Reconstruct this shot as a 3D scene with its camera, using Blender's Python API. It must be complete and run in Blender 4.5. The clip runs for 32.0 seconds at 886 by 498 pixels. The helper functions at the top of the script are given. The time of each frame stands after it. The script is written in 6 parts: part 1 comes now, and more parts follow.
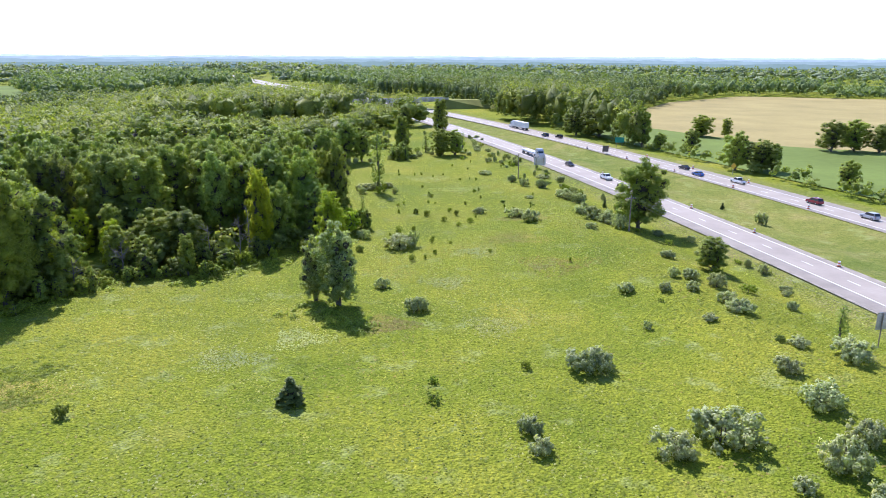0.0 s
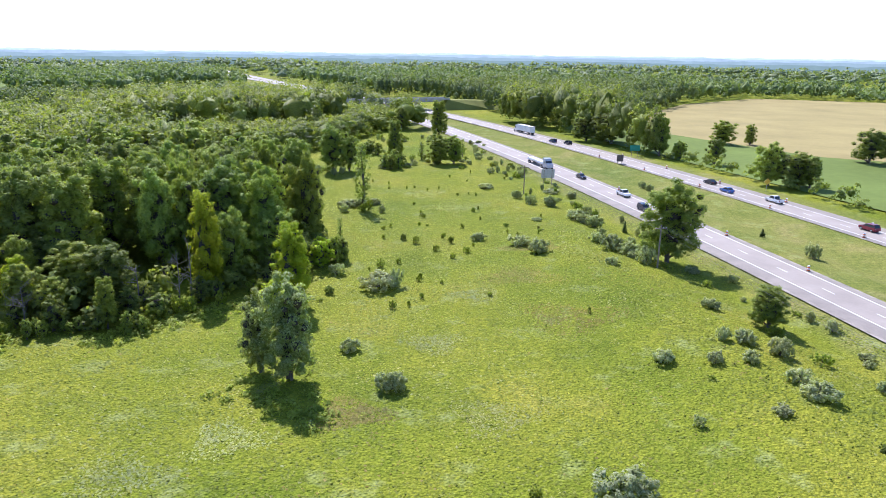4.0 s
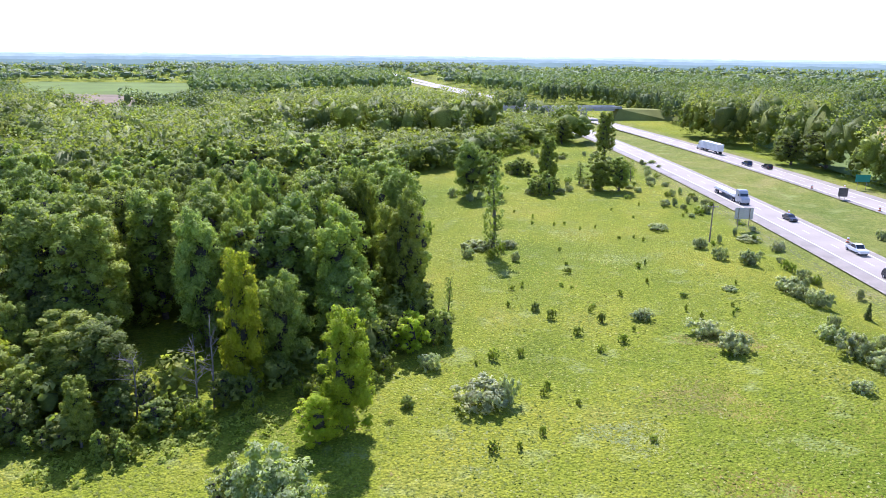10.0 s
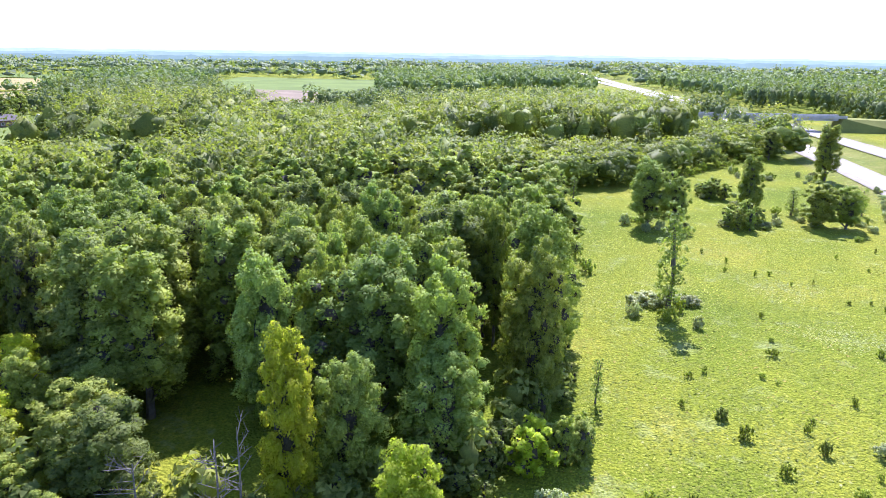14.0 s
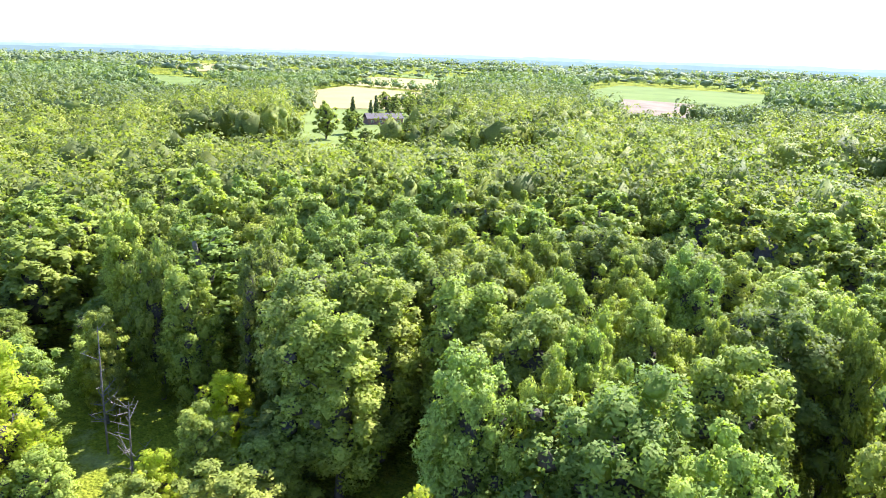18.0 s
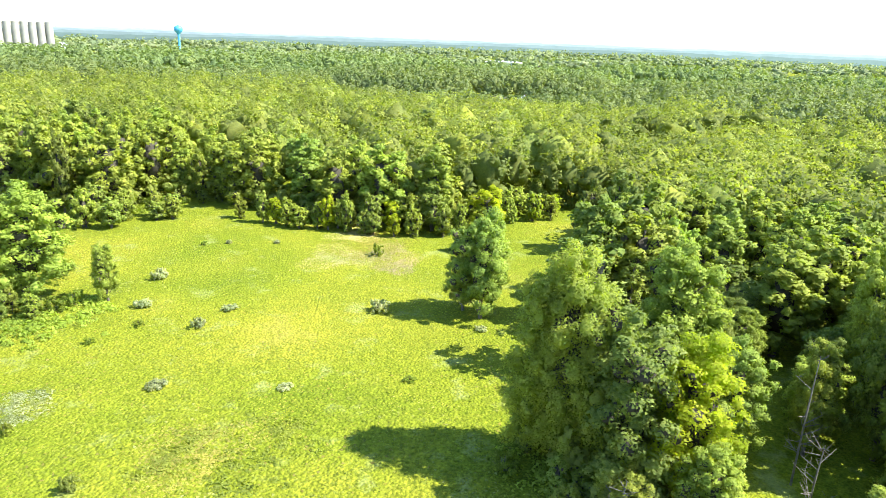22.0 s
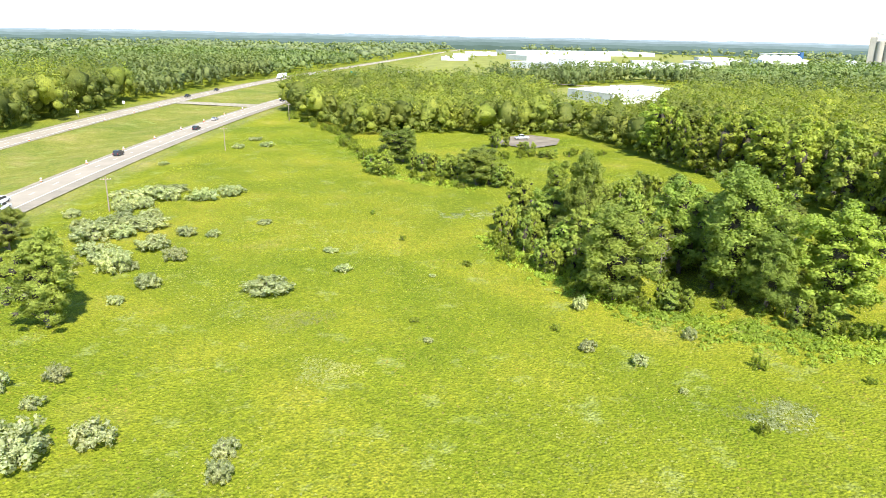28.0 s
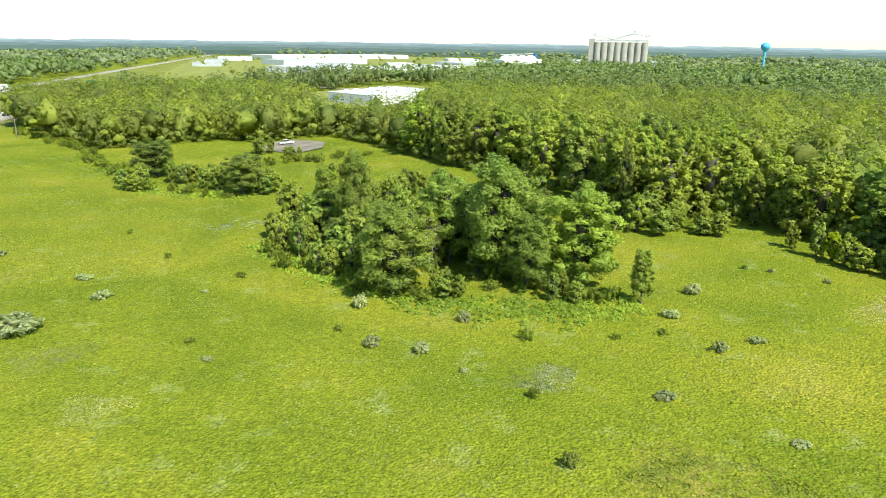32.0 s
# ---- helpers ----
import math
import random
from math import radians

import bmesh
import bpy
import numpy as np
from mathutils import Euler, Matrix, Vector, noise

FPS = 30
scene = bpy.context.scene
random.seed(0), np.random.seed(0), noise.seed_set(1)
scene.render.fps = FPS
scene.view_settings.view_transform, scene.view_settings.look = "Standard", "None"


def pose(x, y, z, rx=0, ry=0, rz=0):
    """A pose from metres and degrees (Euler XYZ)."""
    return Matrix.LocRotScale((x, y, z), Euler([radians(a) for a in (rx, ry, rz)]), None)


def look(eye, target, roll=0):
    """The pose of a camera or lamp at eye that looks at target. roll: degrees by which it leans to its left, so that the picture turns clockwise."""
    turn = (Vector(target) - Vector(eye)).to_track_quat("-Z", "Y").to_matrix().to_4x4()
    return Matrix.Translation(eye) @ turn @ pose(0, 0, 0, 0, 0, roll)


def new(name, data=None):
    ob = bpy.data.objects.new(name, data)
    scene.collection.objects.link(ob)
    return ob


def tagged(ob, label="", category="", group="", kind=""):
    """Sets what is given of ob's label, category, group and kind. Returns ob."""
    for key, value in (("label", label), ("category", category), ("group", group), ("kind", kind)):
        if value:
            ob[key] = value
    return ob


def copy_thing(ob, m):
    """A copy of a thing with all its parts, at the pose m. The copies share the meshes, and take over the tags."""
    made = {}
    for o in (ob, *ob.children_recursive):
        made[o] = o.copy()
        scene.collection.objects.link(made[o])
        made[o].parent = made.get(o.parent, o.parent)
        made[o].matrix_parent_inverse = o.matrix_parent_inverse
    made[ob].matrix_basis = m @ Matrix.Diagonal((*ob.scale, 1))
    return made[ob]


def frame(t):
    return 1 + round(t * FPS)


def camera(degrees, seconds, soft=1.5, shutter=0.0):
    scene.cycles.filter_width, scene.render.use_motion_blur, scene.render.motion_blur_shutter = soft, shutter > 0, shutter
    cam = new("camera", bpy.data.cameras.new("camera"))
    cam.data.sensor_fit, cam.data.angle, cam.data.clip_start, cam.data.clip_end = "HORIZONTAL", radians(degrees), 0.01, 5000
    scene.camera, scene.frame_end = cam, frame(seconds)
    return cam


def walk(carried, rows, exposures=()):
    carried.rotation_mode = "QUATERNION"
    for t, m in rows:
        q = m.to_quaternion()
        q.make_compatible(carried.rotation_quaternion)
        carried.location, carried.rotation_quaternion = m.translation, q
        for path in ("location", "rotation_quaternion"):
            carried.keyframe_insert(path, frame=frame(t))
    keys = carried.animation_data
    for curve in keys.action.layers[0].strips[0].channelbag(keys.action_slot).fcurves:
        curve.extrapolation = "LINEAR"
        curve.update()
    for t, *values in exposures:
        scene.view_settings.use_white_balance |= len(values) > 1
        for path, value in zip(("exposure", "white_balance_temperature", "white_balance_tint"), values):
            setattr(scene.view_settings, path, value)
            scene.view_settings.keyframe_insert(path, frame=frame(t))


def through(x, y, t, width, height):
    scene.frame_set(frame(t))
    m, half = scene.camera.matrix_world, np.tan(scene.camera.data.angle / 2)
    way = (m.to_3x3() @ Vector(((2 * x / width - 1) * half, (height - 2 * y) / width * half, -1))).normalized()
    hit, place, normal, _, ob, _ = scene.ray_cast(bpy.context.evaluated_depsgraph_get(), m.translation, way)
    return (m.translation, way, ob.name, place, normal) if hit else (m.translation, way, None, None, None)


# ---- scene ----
# ================= camera and walk =================
cam = camera(64.65, 32.0, 0.72)
# seconds, x, y, z, tilt, heading, roll
PATH = [
    (0, 0.00, 0.00, 39.00, 74.382, -0.000, 0.272),
    (0.5, 0.34, 3.43, 38.87, 74.544, -0.131, 0.073),
    (1, 0.71, 6.87, 38.79, 74.596, -0.072, -0.003),
    (1.5, 1.08, 10.36, 38.79, 74.571, 0.028, 0.039),
    (2, 1.42, 13.88, 38.87, 74.470, 0.086, 0.126),
    (2.5, 1.69, 17.40, 39.00, 74.369, 0.097, 0.276),
    (3, 1.89, 20.88, 39.10, 74.232, 0.145, 0.490),
    (3.5, 2.08, 24.32, 39.17, 74.158, 0.129, 0.732),
    (5.5, 2.67, 37.42, 38.72, 74.366, 1.604, 0.683),
    (6, 3.06, 40.84, 38.74, 74.375, 2.748, 0.545),
    (6.5, 3.47, 44.31, 38.78, 74.377, 4.026, 0.521),
    (7, 3.81, 47.83, 38.82, 74.355, 5.314, 0.469),
    (7.5, 4.06, 51.38, 38.87, 74.354, 6.806, 0.429),
    (8, 4.19, 54.93, 38.88, 74.357, 8.343, 0.398),
    (8.5, 4.22, 58.51, 38.84, 74.351, 9.696, 0.383),
    (9, 4.17, 62.14, 38.76, 74.353, 10.994, 0.428),
    (9.5, 4.09, 65.76, 38.63, 74.381, 12.439, 0.511),
    (10, 3.92, 69.39, 38.52, 74.356, 14.020, 0.611),
    (10.5, 3.65, 73.02, 38.46, 74.323, 15.922, 0.686),
    (11, 3.29, 76.62, 38.48, 74.296, 17.766, 0.702),
    (11.5, 2.80, 80.22, 38.51, 74.219, 19.556, 0.723),
    (12, 2.27, 83.81, 38.54, 74.171, 22.236, 0.761),
    (12.5, 1.73, 87.34, 38.52, 74.138, 25.212, 0.825),
    (13, 1.18, 90.78, 38.48, 74.138, 28.027, 0.868),
    (13.5, 0.51, 94.14, 38.47, 74.099, 28.512, 0.808),
    (15.5, -4.35, 107.04, 38.64, 74.014, 31.087, 0.890),
    (16, -5.67, 110.34, 38.73, 73.940, 31.521, 0.845),
    (16.5, -6.94, 113.55, 38.92, 73.917, 35.694, 0.870),
    (17, -8.03, 116.51, 39.17, 74.065, 43.373, 1.142),
    (17.3, -8.63, 118.11, 39.30, 74.109, 47.322, 1.358),
    (17.5, -9.00, 119.02, 39.37, 74.084, 49.894, 1.496),
    (18, -9.86, 120.92, 39.52, 74.004, 58.895, 1.782),
    (18.5, -10.54, 122.21, 39.58, 73.893, 69.161, 2.027),
    (19, -10.99, 122.99, 39.57, 73.741, 79.160, 2.166),
    (19.5, -11.24, 123.37, 39.59, 73.547, 87.734, 2.138),
    (20, -11.43, 123.53, 39.64, 73.402, 95.795, 2.102),
    (20.5, -11.62, 123.51, 39.68, 73.312, 101.179, 2.093),
    (21, -11.80, 123.45, 39.69, 73.233, 106.405, 2.066),
    (21.5, -11.96, 123.41, 39.66, 73.141, 112.741, 2.001),
    (22, -12.17, 123.33, 39.63, 73.064, 119.436, 1.939),
    (22.5, -12.35, 123.21, 39.61, 73.031, 125.124, 1.874),
    (23, -12.46, 123.10, 39.60, 72.948, 130.583, 1.795),
    (23.5, -12.51, 123.01, 39.60, 72.902, 136.195, 1.754),
    (24, -12.56, 122.85, 39.58, 72.873, 141.999, 1.711),
    (24.5, -12.61, 122.61, 39.53, 72.836, 147.902, 1.741),
    (25, -12.66, 122.37, 39.46, 72.826, 153.596, 1.754),
    (25.5, -12.76, 122.17, 39.37, 72.819, 158.894, 1.751),
    (26, -12.89, 121.99, 39.30, 72.820, 164.021, 1.691),
    (26.5, -13.02, 121.82, 39.29, 72.794, 169.287, 1.595),
    (28.5, -13.17, 121.58, 39.59, 72.882, 183.627, 1.100),
    (29, -13.32, 121.56, 39.39, 73.039, 183.369, 1.053),
    (29.5, -13.45, 121.59, 39.21, 73.176, 182.404, 1.046),
    (30, -13.55, 121.66, 39.10, 73.287, 180.966, 1.034),
    (30.5, -13.59, 121.78, 39.07, 73.344, 177.072, 0.985),
    (31, -13.55, 121.93, 39.13, 73.399, 172.784, 0.906),
    (31.5, -13.47, 122.10, 39.25, 73.419, 168.531, 0.820),
    (32, -13.37, 122.28, 39.40, 73.413, 163.533, 0.718),
]
walk(cam, [(t, pose(x, y, z, 0, 0, h) @ pose(0, 0, 0, tilt) @ pose(0, 0, 0, 0, 0, roll))
           for t, x, y, z, tilt, h, roll in PATH],
     exposures=[(0, 0.72, 5500, 24), (6, 0.72, 5450, 25), (9, 0.82, 5400, 27), (13, 1.22, 5350, 31), (16, 1.5, 5350, 31), (18, 1.72, 5600, 23), (20, 1.72, 6050, 9),
                (23, 1.5, 6350, 5), (26, 1.26, 6400, 6), (28.5, 1.1, 6500, 6), (30, 0.93, 6450, 2), (32, 0.78, 6500, -4)])

# ================= world and sun =================
SUN_FROM = (-0.342, 0.940)          # the sun stands over the far end of the meadow
SUN_EL = radians(48)
sun_dir = Vector((SUN_FROM[0] * math.cos(SUN_EL), SUN_FROM[1] * math.cos(SUN_EL), math.sin(SUN_EL)))
world = bpy.data.worlds.new("sky")
scene.world = world
world.use_nodes = True
wn = world.node_tree
sky = wn.nodes.new("ShaderNodeTexSky")
sky.sky_type = "NISHITA"
sky.sun_disc = False
sky.sun_elevation = SUN_EL
sky.sun_rotation = math.atan2(SUN_FROM[0], SUN_FROM[1])
sky.air_density, sky.dust_density, sky.ozone_density = 1.0, 0.25, 3.0
wn.links.new(sky.outputs[0], wn.nodes["Background"].inputs[0])
wn.nodes["Background"].inputs[1].default_value = 0.135
sun = new("sun", bpy.data.lights.new("sun", "SUN"))
sun.data.energy, sun.data.angle, sun.data.color = 4.95, radians(0.6), (1.0, 0.95, 0.86)
sun.matrix_world = look(tuple(sun_dir * 200), (0, 0, 0))
tagged(sun, "sun", "sun", kind="structure")


# ================= materials =================
def nodes_of(name):
    m = bpy.data.materials.new(name)
    m.use_nodes = True
    return m, m.node_tree, m.node_tree.nodes["Principled BSDF"]


def nz(nt, scale, detail=4.0, rough=0.55, kind="Object"):
    tc = nt.nodes.new("ShaderNodeTexCoord")
    n = nt.nodes.new("ShaderNodeTexNoise")
    n.inputs["Scale"].default_value, n.inputs["Detail"].default_value, n.inputs["Roughness"].default_value = scale, detail, rough
    nt.links.new(tc.outputs[kind], n.inputs["Vector"])
    return n.outputs["Fac"]


def ramp(nt, fac, *stops):
    r = nt.nodes.new("ShaderNodeValToRGB")
    e = r.color_ramp.elements
    while len(e) < len(stops):
        e.new(0.5)
    for el, (p, c) in zip(e, stops):
        el.position, el.color = p, (*c, 1)
    nt.links.new(fac, r.inputs[0])
    return r.outputs[0]


def mix(nt, fac, a, b, mode="MIX"):
    m = nt.nodes.new("ShaderNodeMix")
    m.data_type, m.blend_type = "RGBA", mode
    for sock, v in ((m.inputs[0], fac), (m.inputs[6], a), (m.inputs[7], b)):
        if isinstance(v, (int, float)):
            sock.default_value = v
        elif isinstance(v, tuple):
            sock.default_value = (*v, 1)
        else:
            nt.links.new(v, sock)
    return m.outputs[2]


def bump(nt, bsdf, fac, strength, distance):
    b = nt.nodes.new("ShaderNodeBump")
    b.inputs["Strength"].default_value, b.inputs["Distance"].default_value = strength, distance
    nt.links.new(fac, b.inputs["Height"])
    nt.links.new(b.outputs[0], bsdf.inputs["Normal"])


def leaf_mat(name, dark, mid, light, through=0.30, rough=0.6, tone_scale=0.085, spec=0.09):
    """Leaves: light comes partly through them; each leaf and each plant differs a little."""
    m, nt, b = nodes_of(name)
    geo = nt.nodes.new("ShaderNodeNewGeometry")
    info = nt.nodes.new("ShaderNodeObjectInfo")
    col = ramp(nt, geo.outputs["Random Per Island"], (0.0, dark), (0.5, mid), (1.0, light))
    hsv = nt.nodes.new("ShaderNodeHueSaturation")
    mr = nt.nodes.new("ShaderNodeMapRange")
    mr.inputs["To Min"].default_value, mr.inputs["To Max"].default_value = 0.474, 0.497
    nt.links.new(info.outputs["Random"], mr.inputs[0])
    nt.links.new(mr.outputs[0], hsv.inputs["Hue"])
    wn_ = nt.nodes.new("ShaderNodeTexWhiteNoise")
    wn_.noise_dimensions = "1D"
    nt.links.new(info.outputs["Random"], wn_.inputs["W"])
    mv = nt.nodes.new("ShaderNodeMapRange")
    mv.inputs["To Min"].default_value, mv.inputs["To Max"].default_value = 0.8, 1.18
    nt.links.new(wn_.outputs["Value"], mv.inputs[0])
    nt.links.new(mv.outputs[0], hsv.inputs["Value"])
    nt.links.new(col, hsv.inputs["Color"])
    big = nz(nt, tone_scale, 3.0, 0.55, "Object")
    tone = ramp(nt, big, (0.3, (0.70, 0.77, 0.80)), (0.5, (0.98, 0.98, 0.96)), (0.7, (1.24, 1.16, 0.98)))
    fin = mix(nt, 1.0, hsv.outputs[0], tone, "MULTIPLY")
    small = nz(nt, 1.9, 4.0, 0.7, "Object")
    fin = mix(nt, 1.0, fin, ramp(nt, small, (0.32, (0.72, 0.75, 0.75)), (0.55, (1.0, 1.0, 1.0)), (0.72, (1.25, 1.22, 1.12))), "MULTIPLY")
    nt.links.new(fin, b.inputs["Base Color"])
    b.inputs["Roughness"].default_value = rough
    b.inputs["Specular IOR Level"].default_value = spec
    tr = nt.nodes.new("ShaderNodeBsdfTranslucent")
    warm = mix(nt, 1.0, fin, (2.05, 2.3, 0.6), "MULTIPLY")
    nt.links.new(warm, tr.inputs["Color"])
    ms = nt.nodes.new("ShaderNodeMixShader")
    ms.inputs[0].default_value = through
    nt.links.new(b.outputs[0], ms.inputs[1])
    nt.links.new(tr.outputs[0], ms.inputs[2])
    nt.links.new(ms.outputs[0], nt.nodes["Material Output"].inputs["Surface"])
    return m


def solid(name, color, rough=0.7, metal=0.0, vary=0.18, scale=1.5, bump_d=0.0, spec=0.4):
    """A surface with grain and stains."""
    m, nt, b = nodes_of(name)
    f1, f2 = nz(nt, scale, 6.0), nz(nt, scale * 14, 3.0)
    lo = tuple(c * (1 - vary) for c in color)
    hi = tuple(min(c * (1 + vary), 0.95) for c in color)
    c1 = ramp(nt, f1, (0.3, lo), (0.7, hi))
    c2 = ramp(nt, f2, (0.3, (1 - vary * 0.6,) * 3), (0.7, (1.0,) * 3))
    nt.links.new(mix(nt, 1.0, c1, c2, "MULTIPLY"), b.inputs["Base Color"])
    b.inputs["Roughness"].default_value, b.inputs["Metallic"].default_value = rough, metal
    b.inputs["Specular IOR Level"].default_value = spec
    if bump_d:
        bump(nt, b, f2, 0.5, bump_d)
    return m


LEAF = leaf_mat("leaf_green", (0.207, 0.26, 0.044), (0.267, 0.324, 0.058), (0.332, 0.389, 0.079))
LEAF_DARK = leaf_mat("leaf_dark", (0.145, 0.185, 0.045), (0.192, 0.234, 0.059), (0.249, 0.29, 0.077), 0.37)
LEAF_LIME = leaf_mat("leaf_lime", (0.31, 0.375, 0.026), (0.36, 0.42, 0.038), (0.4, 0.43, 0.056), 0.52)
LEAF_GREY = leaf_mat("leaf_grey_green", (0.185, 0.245, 0.048), (0.241, 0.308, 0.064), (0.305, 0.378, 0.092), 0.30)
LEAF_WILLOW = leaf_mat("leaf_willow", (0.265, 0.315, 0.056), (0.335, 0.385, 0.076), (0.405, 0.45, 0.105), 0.42)
LEAF_OLIVE = leaf_mat("leaf_silver", (0.272, 0.299, 0.136), (0.373, 0.395, 0.197), (0.504, 0.52, 0.312), 0.30)
LEAF_SILVER = leaf_mat("leaf_silver_green", (0.195, 0.235, 0.08), (0.29, 0.325, 0.13), (0.48, 0.5, 0.29), 0.40)
LEAF_FIR = leaf_mat("needle_green", (0.085, 0.122, 0.034), (0.12, 0.165, 0.046), (0.16, 0.21, 0.064), 0.15)
# these two leaf colours carry painted haze: greyer and bluer than near leaves
LEAF_FAR_HAZE = leaf_mat("leaf_far_haze", (0.13, 0.178, 0.067), (0.158, 0.211, 0.081), (0.191, 0.245, 0.099), 0.22, 0.7, 0.04, 0.08)
LEAF_DISTANT_HAZE = leaf_mat("leaf_distant_haze", (0.15, 0.182, 0.09), (0.175, 0.208, 0.104), (0.205, 0.238, 0.122), 0.22, 0.7, 0.015, 0.15)
GRASS = leaf_mat("meadow_weed", (0.18, 0.218, 0.022), (0.272, 0.306, 0.036), (0.389, 0.398, 0.075), 0.45, 0.6, spec=0.08)
WEED = leaf_mat("weed_green", (0.146, 0.196, 0.03), (0.223, 0.276, 0.044), (0.319, 0.36, 0.078), 0.45, 0.6, spec=0.08)
BARK = solid("bark", (0.16, 0.135, 0.105), 0.9, vary=0.35, scale=3.0, bump_d=0.03)
# twig brown, darkened to paint the shade inside crowns
TWIG_SHADE = solid("inner_twig_shade", (0.075, 0.066, 0.050), 0.95, vary=0.4, scale=2.5, spec=0.1)
DEADWOOD = solid("dead_wood", (0.20, 0.175, 0.15), 0.9, vary=0.3, scale=3.0)


def ground_mat():
    """Meadow: broad drifts of weeds, tufts, bare and dry spots."""
    m, nt, b = nodes_of("meadow")
    f0, f1, f2, f3 = nz(nt, 0.013, 4.0), nz(nt, 0.055, 5.0, 0.6), nz(nt, 0.9, 5.0, 0.65), nz(nt, 3.2, 4.0, 0.7)
    c = ramp(nt, f1, (0.28, (0.132, 0.170, 0.016)), (0.46, (0.188, 0.225, 0.018)), (0.6, (0.230, 0.251, 0.022)), (0.78, (0.295, 0.275, 0.070)))
    c = mix(nt, 0.45, c, ramp(nt, f0, (0.35, (0.176, 0.210, 0.016)), (0.62, (0.255, 0.262, 0.022))))
    verge = nt.nodes.new("ShaderNodeAttribute")
    verge.attribute_name = "verge"
    mown = ramp(nt, nz(nt, 0.09, 5.0, 0.65), (0.3, (0.170, 0.195, 0.034)), (0.5, (0.215, 0.228, 0.046)), (0.72, (0.285, 0.255, 0.085)))
    c = mix(nt, verge.outputs["Fac"], c, mown)
    c = mix(nt, 1.0, c, ramp(nt, f2, (0.3, (0.74, 0.79, 0.76)), (0.55, (1.0, 1.0, 1.0)), (0.8, (1.28, 1.2, 1.25))), "MULTIPLY")
    c = mix(nt, 1.0, c, ramp(nt, f3, (0.3, (0.5, 0.57, 0.5)), (0.7, (1.36, 1.29, 1.3))), "MULTIPLY")
    f4 = nz(nt, 0.028, 5.0, 0.6)
    c = mix(nt, 1.0, c, ramp(nt, f4, (0.33, (0.78, 0.87, 0.84)), (0.5, (1.0, 1.0, 1.0)), (0.66, (1.24, 1.11, 1.35))), "MULTIPLY")
    drift = ramp(nt, nz(nt, 0.16, 5.0, 0.7), (0.56, (0.0, 0.0, 0.0)), (0.68, (0.6, 0.6, 0.6)))
    c = mix(nt, drift, c, (0.285, 0.315, 0.105))
    nt.links.new(c, b.inputs["Base Color"])
    b.inputs["Roughness"].default_value = 0.9
    b.inputs["Specular IOR Level"].default_value = 0.04
    tc = nt.nodes.new("ShaderNodeTexCoord")
    cell = nt.nodes.new("ShaderNodeTexVoronoi")
    cell.inputs["Scale"].default_value = 2.7
    wob = mix(nt, 0.35, tc.outputs["Object"], nz(nt, 1.3, 3.0), "ADD")
    nt.links.new(wob, cell.inputs["Vector"])
    dome = nt.nodes.new("ShaderNodeMapRange")
    dome.inputs["From Max"].default_value, dome.inputs["To Min"].default_value, dome.inputs["To Max"].default_value = 0.75, 1.0, 0.0
    nt.links.new(cell.outputs["Distance"], dome.inputs[0])
    relief = mix(nt, 0.4, mix(nt, 0.5, f2, f3), dome.outputs[0])
    bump(nt, b, relief, 1.0, 0.4)
    return m


GROUND = ground_mat()
MOWN = solid("mown_grass", (0.235, 0.240, 0.062), 0.95, vary=0.2, scale=0.06, bump_d=0.1, spec=0.1)
LAWN = solid("lawn_grass", (0.165, 0.205, 0.045), 0.95, vary=0.2, scale=0.06, bump_d=0.1, spec=0.1)
WHEAT = solid("ripe_wheat", (0.325, 0.262, 0.098), 0.95, vary=0.14, scale=0.03, bump_d=0.1, spec=0.1)
CROP = solid("green_crop", (0.145, 0.190, 0.038), 0.95, vary=0.2, scale=0.02, bump_d=0.1, spec=0.1)
EARTH = solid("bare_earth", (0.235, 0.180, 0.112), 0.95, vary=0.25, scale=0.05, spec=0.1)
CONCRETE = solid("road_concrete", (0.335, 0.285, 0.225), 0.75, vary=0.12, scale=0.12, bump_d=0.004, spec=0.25)
SHOULDER = solid("shoulder_asphalt", (0.275, 0.236, 0.186), 0.75, vary=0.18, scale=0.2, bump_d=0.006, spec=0.25)
LOT = solid("packed_gravel", (0.235, 0.200, 0.160), 0.95, vary=0.3, scale=0.2, spec=0.1)
GRAVEL = solid("gravel", (0.34, 0.30, 0.23), 0.95, vary=0.3, scale=0.5, spec=0.1)
PAINT = solid("road_paint", (0.75, 0.74, 0.70), 0.7, vary=0.1)
CABLE = solid("cable_grey", (0.16, 0.16, 0.16), 0.7, vary=0.1)
STEEL = solid("galvanised_steel", (0.45, 0.46, 0.47), 0.45, 0.8, vary=0.15)
CEMENT = solid("bridge_concrete", (0.46, 0.44, 0.40), 0.85, vary=0.2, scale=0.4)
WOODPOLE = solid("pole_wood", (0.30, 0.24, 0.18), 0.9, vary=0.25)
WHITE = solid("white_sheet", (0.78, 0.78, 0.77), 0.5, vary=0.06, scale=0.3)
GREY = solid("grey_sheet", (0.42, 0.43, 0.45), 0.55, vary=0.12, scale=0.3)
ROOFDARK = solid("dark_shingle", (0.14, 0.115, 0.10), 0.9, vary=0.25)
BRICK = solid("brown_brick", (0.26, 0.15, 0.11), 0.85, vary=0.2)
SILO = solid("silo_concrete", (0.36, 0.335, 0.295), 0.8, vary=0.12, scale=0.1)
BLUE = solid("blue_tank_paint", (0.10, 0.42, 0.72), 0.45, vary=0.08)
DEEPBLUE = solid("deep_blue_paint", (0.04, 0.10, 0.22), 0.5, vary=0.08)
PALEWALL = solid("pale_wall_sheet", (0.60, 0.60, 0.585), 0.6, vary=0.08, scale=0.2)
